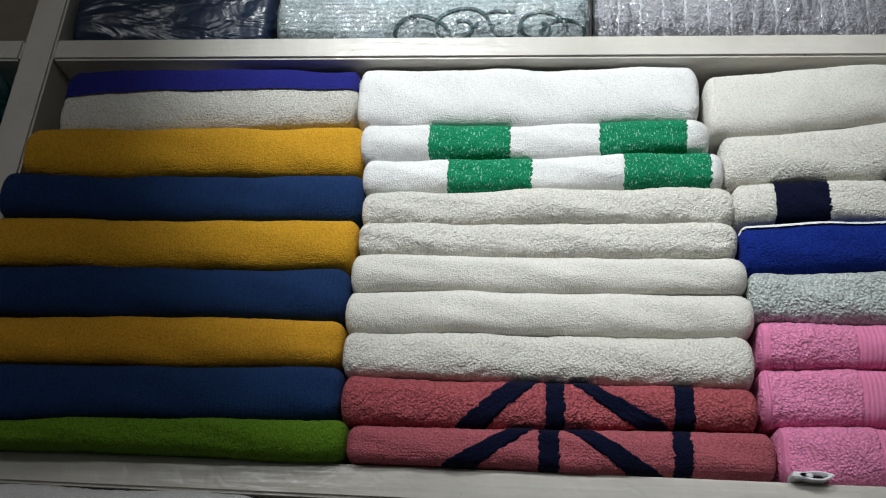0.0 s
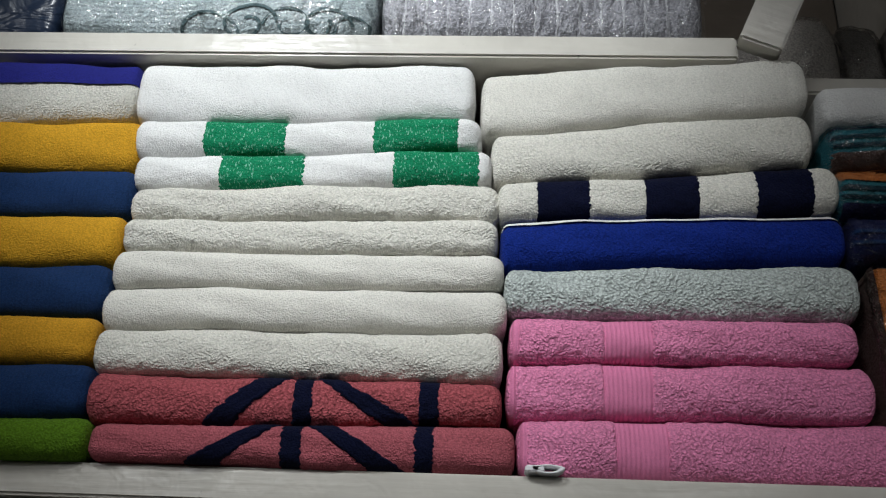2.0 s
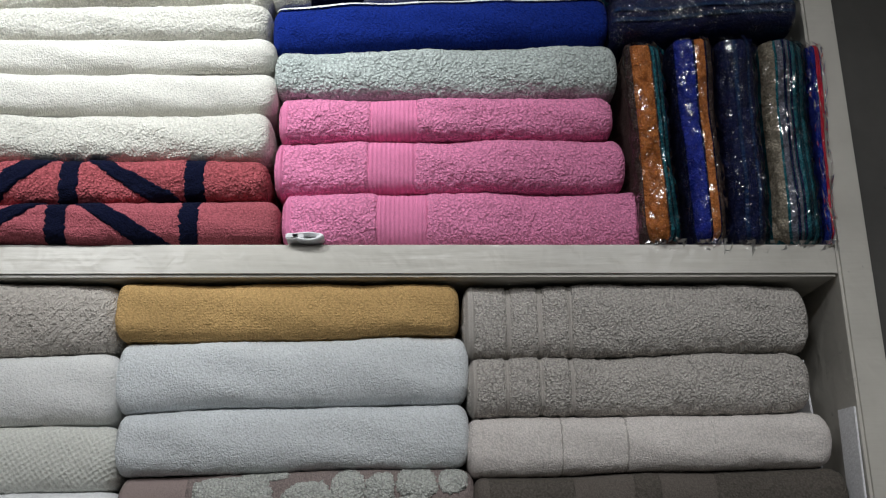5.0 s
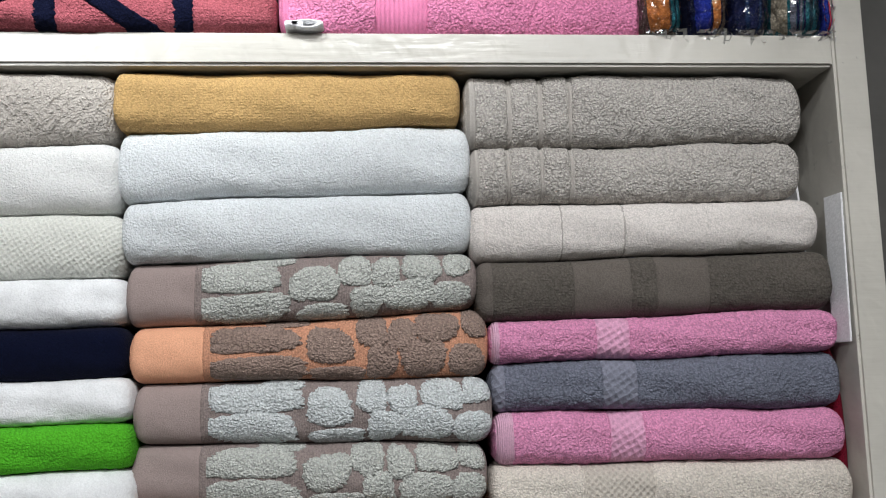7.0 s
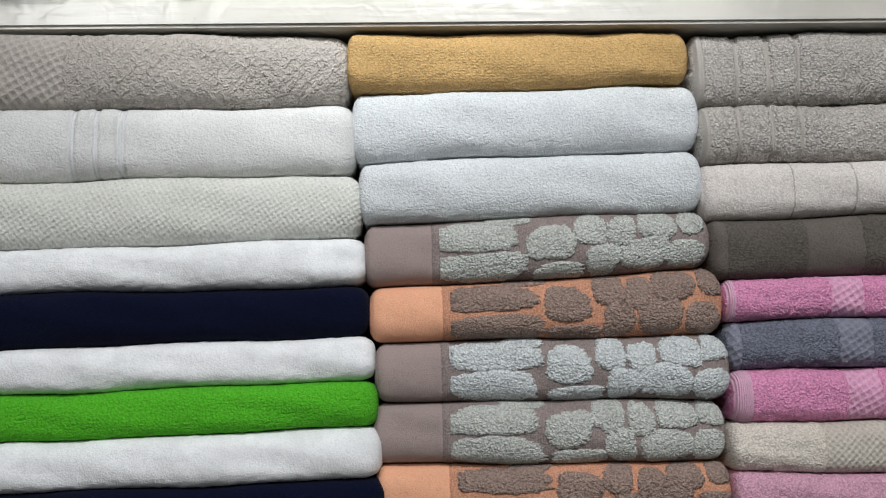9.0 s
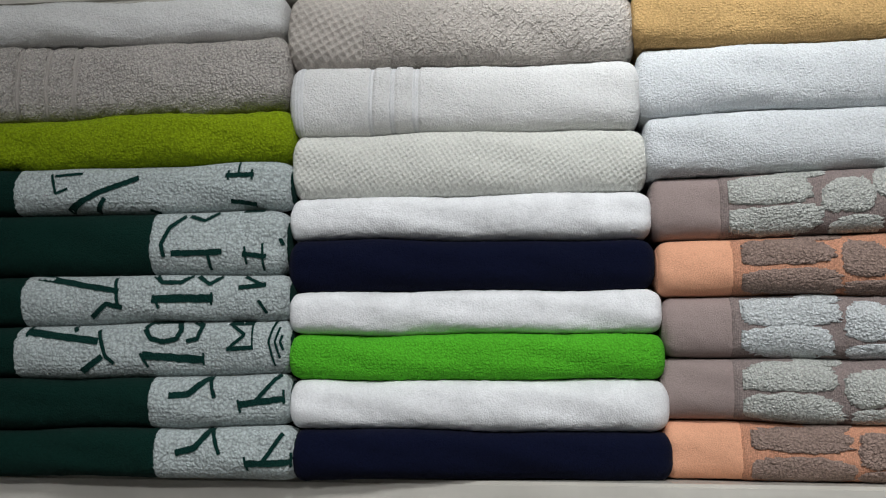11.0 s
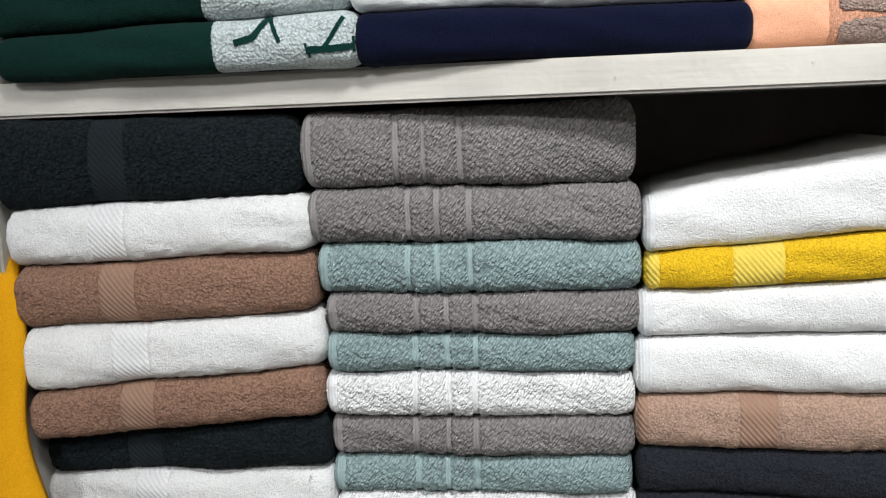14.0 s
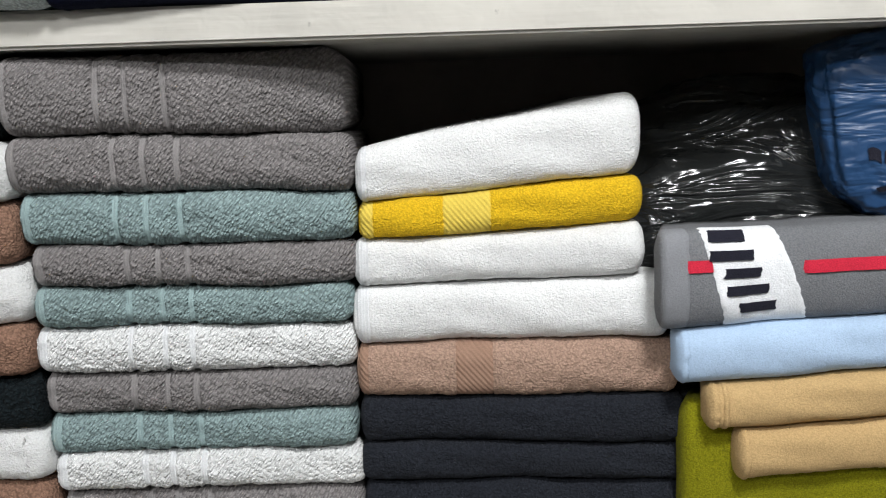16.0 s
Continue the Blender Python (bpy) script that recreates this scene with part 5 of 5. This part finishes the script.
stroke(e5_fold, e5, 0.0045, [(-0.2400, -0.40), (-0.1910, -0.34)])
stroke(e5_fold, e5, 0.0026, [(-0.2050, -0.37), (-0.2030, -0.85)])
stroke(e5_fold, e5, 0.0030, [(-0.2250, 0.80), (-0.2100, 0.63), (-0.1980, 0.89)])
stroke(e5_fold, e5, 0.0038, [(-0.1710, -0.40), (-0.1480, -0.47)])
stroke(e5_fold, e5, 0.0019, [(-0.1690, -0.18), (-0.1670, -0.69)])
stroke(e5_fold, e5, 0.0019, [(-0.1520, -0.08), (-0.1510, -0.85)])
stroke(e5_fold, e5, 0.0030, [(-0.1360, 0.08), (-0.1330, -0.15)])
stroke(e5_fold, e5, 0.0034, [(-0.1740, 0.92), (-0.1540, 0.95)])
stroke(e6_fold, e6, 0.0045, [(-0.3770, 0.90), (-0.2910, 0.29)])
stroke(e6_fold, e6, 0.0030, [(-0.2960, 0.85), (-0.2900, -0.39)])
stroke(e6_fold, e6, 0.0038, [(-0.3180, -0.71), (-0.3020, -0.21), (-0.2860, -0.39)])
stroke(e6_fold, e6, 0.0061, [(-0.2570, -0.11), (-0.1970, -0.09)])
stroke(e6_fold, e6, 0.0023, [(-0.2560, 0.07), (-0.2490, -0.50)])
stroke(e6_fold, e6, 0.0019, [(-0.1990, 0.18), (-0.1990, -0.36)])
stroke(e6_fold, e6, 0.0034, [(-0.2570, 0.93), (-0.2470, 0.59), (-0.2290, 0.58), (-0.2200, 0.89)])
stroke(e6_fold, e6, 0.0030, [(-0.2150, 0.89), (-0.2020, 0.53), (-0.1910, 0.89)])
stroke(e6_fold, e6, 0.0034, [(-0.1730, 0.39), (-0.1460, 0.52)])
stroke(e6_fold, e6, 0.0023, [(-0.1680, 0.89), (-0.1500, 0.52)])
stroke(e6_fold, e6, 0.0026, [(-0.1530, -0.16), (-0.1450, -0.71)])
stroke(e7_fold, e7, 0.0053, [(-0.3820, 0.77), (-0.3060, 0.35)])
stroke(e7_fold, e7, 0.0030, [(-0.3340, 0.96), (-0.3290, 0.73)])
stroke(e7_fold, e7, 0.0030, [(-0.3070, 0.75), (-0.2980, -0.22), (-0.2900, -0.50)])
stroke(e7_fold, e7, 0.0045, [(-0.3210, -0.76), (-0.3010, -0.22)])
stroke(e7_fold, e7, 0.0023, [(-0.3790, 0.96), (-0.3800, 0.56)])
stroke(e7_fold, e7, 0.0038, [(-0.2620, 0.71), (-0.2570, 0.96), (-0.2450, 0.96), (-0.2320, 0.96), (-0.2270, 0.65), (-0.2310, 0.33), (-0.2440, 0.22), (-0.2560, 0.35), (-0.2620, 0.71)])
stroke(e7_fold, e7, 0.0034, [(-0.2180, 0.96), (-0.2080, 0.79), (-0.2110, 0.32), (-0.2220, 0.24)])
stroke(e7_fold, e7, 0.0061, [(-0.2630, -0.24), (-0.2050, -0.41)])
stroke(e7_fold, e7, 0.0023, [(-0.2650, -0.16), (-0.2570, -0.65)])
stroke(e7_fold, e7, 0.0019, [(-0.2050, -0.17), (-0.2050, -0.60)])
stroke(e7_fold, e7, 0.0034, [(-0.1830, 0.89), (-0.1590, 0.87)])
stroke(e7_fold, e7, 0.0026, [(-0.1820, 0.89), (-0.1650, 0.44), (-0.1810, -0.07)])
stroke(e7_fold, e7, 0.0034, [(-0.1820, -0.06), (-0.1580, -0.04)])
stroke(e7_fold, e7, 0.0015, [(-0.1590, 0.96), (-0.1570, -0.12)])
stroke(e7_fold, e7, 0.0019, [(-0.1290, 0.41), (-0.1310, 0.14), (-0.1280, -0.18)])
stroke(e7_fold, e7, 0.0019, [(-0.1320, 0.69), (-0.1360, 0.14), (-0.1310, -0.46)])
stroke(e7_fold, e7, 0.0019, [(-0.1370, 0.93), (-0.1420, 0.14), (-0.1360, -0.73)])
stroke(e8_fold, e8, 0.0049, [(-0.2330, 0.26), (-0.2160, 0.29), (-0.1970, 0.95)])
stroke(e8_fold, e8, 0.0030, [(-0.1970, 0.95), (-0.1910, 0.14)])
stroke(e8_fold, e8, 0.0049, [(-0.1690, -0.18), (-0.1270, -0.00)])
stroke(e8_fold, e8, 0.0034, [(-0.1520, -0.07), (-0.1310, 0.94)])
stroke(e8_fold, e8, 0.0019, [(-0.1690, 0.03), (-0.1660, -0.48)])
stroke(e8_fold, e8, 0.0019, [(-0.1270, 0.38), (-0.1260, -0.22)])
stroke(e9_fold, e9, 0.0049, [(-0.2250, 0.03), (-0.2070, 0.23), (-0.1930, 0.96)])
stroke(e9_fold, e9, 0.0030, [(-0.1930, 0.96), (-0.1830, -0.04)])
stroke(e9_fold, e9, 0.0049, [(-0.1600, -0.39), (-0.1175, -0.32)])
stroke(e9_fold, e9, 0.0034, [(-0.1430, -0.31), (-0.1250, 0.72)])
stroke(e9_fold, e9, 0.0019, [(-0.1600, -0.13), (-0.1570, -0.64)])
stroke(e9_fold, e9, 0.0019, [(-0.1175, 0.05), (-0.1175, -0.57)])

# plain marks on the strap of the grey towel
for k in range(5):
    s = -0.68 + 0.36 * k
    x = 0.508 - 0.0075 * k
    patch(l1_fold, l1, "mark", INK, x - 0.016 - 0.006 * (k % 2), x + 0.02, s0=s, s1=s + 0.2, out=0.0042)


# ---- upper shelf ----
def scroll(surf, parent, turns):
    """Curling ribbon lines woven into a towel's face."""
    for cx, cs, r0, way, n in turns:
        a = np.linspace(0, n * 2 * math.pi, 60)
        r = r0 * (1 - 0.75 * np.linspace(0, 1, 60))
        px, ps = cx + r * np.cos(a) * way * 1.3, cs + r * np.sin(a) * 14
        ps = np.clip(ps, -0.95, 0.95)
        w = 0.0022
        lo = surf.front(px + w * np.cos(a), ps + w * 14 * np.sin(a), 0.002 + 0 * px)
        hi = surf.front(px - w * np.cos(a), ps - w * 14 * np.sin(a), 0.002 + 0 * px)
        P = np.stack([lo, hi], 1)
        mesh_ob("scroll", P.reshape(-1, 3).tolist(), grid_faces(60, 2), DAMASK_INK, parent)


towel("navy bedding packed in a shiny plastic bag", -0.487, -0.222, (2.0765, 2.24), (2.0765, 2.24), (0.01, 0.02), NAVY_BAG, "packages on the upper shelf", bulge=0.35, fuzz=0.0002)
damask, damask_fold = towel("blue-grey damask towel with scrolls in clear plastic", -0.215, 0.183, (2.0765, 2.22), (2.0765, 2.22), (0.012, 0.015), PATTERN_GREY, "packages on the upper shelf", bulge=0.3, wrap=FILM_FINE)
scroll(damask_fold, damask, [(0.02, -0.62, 0.03, 1, 1.3), (0.075, -0.66, 0.026, -1, 1.2), (-0.035, -0.8, 0.035, 1, 0.8), (0.12, -0.68, 0.026, 1, 1.2), (0.155, -0.8, 0.025, -1, 1.0)])
lilac, lilac_fold = towel("silver lilac ribbed towels in clear plastic", 0.188, 0.585, (2.0765, 2.22), (2.0765, 2.22), (0.015, 0.02), STRIPE_GREY, "packages on the upper shelf", bulge=0.3, wrap=FILM_FINE,
    bands=[("stripe", STRIPE_PALE, 0.215 + 0.027 * k, 0.2195 + 0.027 * k) for k in range(13)])
towel("off-white rolled bedding in clear plastic behind the brace", 0.66, 0.78, (2.0625, 2.19), (2.0625, 2.19), (0.09, 0.10), STONE, "packages on the upper shelf", bulge=0.5, end=0.03, wrap=FILM_FINE)
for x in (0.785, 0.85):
    towel("rolled bedding in the corner, shade put into its grey", x, x + 0.062, (2.0625, 2.20), (2.0625, 2.20), (0.12, 0.12), SHADE_GREY, "packages on the upper shelf", bulge=0.5, end=0.02, wrap=FILM_FINE)


# ---- small things ----
def ribbon_loop(label, x, y, z, wide, high, deep):
    a = np.linspace(0, 2 * math.pi, 40, endpoint=False)
    ring = np.stack([x + wide / 2 * np.cos(a) * (1 + 0.1 * np.sin(3 * a)), 0 * a, z + high / 2 + high / 2 * np.sin(a)], 1)
    vs, fs = [], []
    for k, (dy, sc) in enumerate(((0, 1), (deep, 1), (deep, 0.66), (0, 0.66))):
        for p in ring:
            vs.append((x + (p[0] - x) * sc, y + dy, z + high / 2 + (p[2] - z - high / 2) * sc))
    for k in range(4):
        for i in range(40):
            j, m = (i + 1) % 40, (k + 1) % 4
            fs.append([k * 40 + i, k * 40 + j, m * 40 + j, m * 40 + i])
    return tagged(mesh_ob("care_label", vs, fs, PAPER), label, "label")


loop = ribbon_loop("white folded fabric care label lying on the board", 0.388, -0.012, 1.5518, 0.03, 0.0085, 0.02)
box("label_tab", 0.366, 0.384, -0.012, 0.02, 1.5535, 1.5595, PAPER, loop, 0.0012)
sheet = box("paper_sheet", -0.0012, 0.0012, 0.0, 0.16, 0.0, 0.17, PAPER, None, 0.0004)
sheet.matrix_world = pose(0.903, 0.05, 1.272, 0, -3, 3)
tagged(sheet, "white paper sheets tucked beside the towels", "paper")
sheet = box("paper_sheet", -0.001, 0.001, 0.0, 0.03, 0.0, 0.15, PAPER, None, 0.0003)
sheet.matrix_world = pose(0.9185, 0.006, 1.238, 0, 1, 6)
tagged(sheet, "narrow white paper strip beside the upright", "paper")
towel("wine red cloth pushed in beside the towels", 0.88, 0.9205, (1.0415, 1.238), (1.0415, 1.238), (0.035, 0.03), WINE, "loose cloths", bulge=0.1, end=0.006, fuzz=0.0003)

# neighbouring unit
towel("teal bedding packed in a shiny plastic bag", -0.86, -0.545, (1.80, 2.03), (1.80, 2.03), (-0.03, -0.03), TEAL_BAG, "packages of the neighbouring unit", bulge=0.2, wrap=FILM_FINE, fuzz=0.0002)
towel("dark towel stack below the teal bag", -0.86, -0.545, (1.552, 1.80), (1.552, 1.80), (-0.01, -0.01), TEAL_DARK, "packages of the neighbouring unit", bulge=0.1)
towel("red velour towel on the neighbouring shelf", -0.86, -0.541, (1.30, 1.462), (1.30, 1.462), (-0.01, -0.01), RED, "packages of the neighbouring unit", bulge=0.15)
towel("blue velour towel on the neighbouring shelf", -0.86, -0.541, (1.462, 1.515), (1.462, 1.515), (-0.01, -0.01), SKY, "packages of the neighbouring unit")
towel("tan velour towels on the neighbouring shelf", -0.86, -0.545, (1.0415, 1.30), (1.0415, 1.30), (0.0, 0.0), TAN, "packages of the neighbouring unit", bulge=0.1)
towel("blue cloth bunched on the neighbouring shelf", -0.86, -0.497, (0.86, 0.96), (0.865, 0.945), (-0.05, -0.06), SKY, "loose cloths", bulge=0.4, end=0.03)
towel("dark towels filling the neighbouring lower shelf", -0.86, -0.54, (0.4875, 0.86), (0.4875, 0.86), (0.0, 0.0), TEAL_DARK, "packages of the neighbouring unit", bulge=0.1)


def drape(label, mat, x0, edge, z0, z1, y):
    """A hanging cloth with soft vertical folds and a free edge that swings out towards its foot."""
    nu, nv = 60, 60
    f, g = np.meshgrid(np.linspace(0, 1, nu), np.linspace(0, 1, nv), indexing="ij")
    right = edge[0] + (edge[1] - edge[0]) * (1 - g) ** 1.2 + 0.006 * np.sin(g * 17)
    X = x0 + (right - x0) * f
    Z = z0 + (z1 - z0) * g
    Y = y - 0.012 * np.sin(f * 15 + g * 2.5) * (1 - 0.6 * g) - 0.006 * np.sin(f * 34 - g * 3) + 0.05 * g ** 8 + 0.03 * f ** 12
    P = np.stack([X, Y, Z], -1).reshape(-1, 3)
    Q = P.copy()
    Q[:, 1] += 0.006
    n = nu * nv
    faces = grid_faces(nu, nv)
    faces += [[n + k for k in reversed(q)] for q in grid_faces(nu, nv)]
    for j in range(nv - 1):
        a = (nu - 1) * nv + j
        faces.append([a, n + a, n + a + 1, a + 1])
    for i in range(nu - 1):
        a = i * nv + nv - 1
        faces.append([a, a + nv, n + a + nv, n + a])
    return tagged(mesh_ob("hanging_cloth", np.concatenate([P, Q]).tolist(), faces, mat), label, "cloth")


drape("marigold cloth hanging over the neighbouring shelf edge", MARIGOLD, -0.80, (-0.482, -0.415), 0.35, 0.885, -0.06)


# ---- plastic bags at the side of the lower shelf ----
def bag_place(p, span, seed, square, lumps, taper):
    """Where the direction p, from the middle of a stuffed bag, meets its skin."""
    x0, x1, y0, y1, z0, z1 = span
    off = Vector((seed * 3.1, seed * 1.7, 0))
    q = Vector([math.copysign(abs(c) ** square, c) for c in p])
    q *= 1 + lumps * (0.10 * noise.noise(p * 1.6 + off) + 0.05 * noise.noise(p * 4 + off) + 0.03 * abs(noise.noise(p * 9 + off)))
    q.x *= 1 - taper * (1 - q.z) / 2
    return Vector(((x0 + x1) / 2 + q.x * (x1 - x0) / 2, (y0 + y1) / 2 + q.y * (y1 - y0) / 2, max(z0, (z0 + z1) / 2 + q.z * (z1 - z0) / 2)))


def bag(label, mat, *span, seed=1, square=0.6, lumps=1.0, taper=0.0, marks=()):
    bm = bmesh.new()
    bmesh.ops.create_icosphere(bm, subdivisions=6, radius=1)
    for v in bm.verts:
        v.co = bag_place(v.co.copy(), span, seed, square, lumps, taper)
    me = bpy.data.meshes.new("plastic_bag")
    bm.to_mesh(me)
    bm.free()
    me.materials.append(mat)
    me.polygons.foreach_set("use_smooth", [True] * len(me.polygons))
    ob = tagged(new("plastic_bag", me), label, "bag")
    for xa, xb, za, zb, wide in marks:
        rows = []
        for k in range(13):
            f = k / 12
            z = za + (zb - za) * f + 0.03 * math.sin(f * 3.1)
            for w in (-wide, wide):
                c = Vector([math.copysign(abs(g) ** (1 / square), g) for g in (xa + (xb - xa) * f, -1.0, z + w)]).normalized()
                place = bag_place(c, span, seed, square, lumps, taper)
                place.y -= 0.0015
                rows.append(place[:])
        mesh_ob("printed_mark", rows, grid_faces(13, 2), INK, ob, "dark printed mark")
    return ob


bag("black shiny plastic bag stuffed behind the towels", BLACK_BAG, 0.36, 0.80, 0.10, 0.41, 0.4875, 0.968, seed=1, square=0.72)
bag("blue printed plastic bag standing on the towels", BLUE_BAG, 0.575, 0.87, 0.05, 0.16, 0.822, 1.004, seed=2, square=0.45, lumps=0.8, taper=0.22,
    marks=[(-0.88, -0.76, -0.30, -0.33, 0.07), (-0.73, -0.63, -0.33, -0.30, 0.07), (-0.60, -0.50, -0.31, -0.28, 0.07), (-0.86, -0.50, -0.74, -0.60, 0.035)])
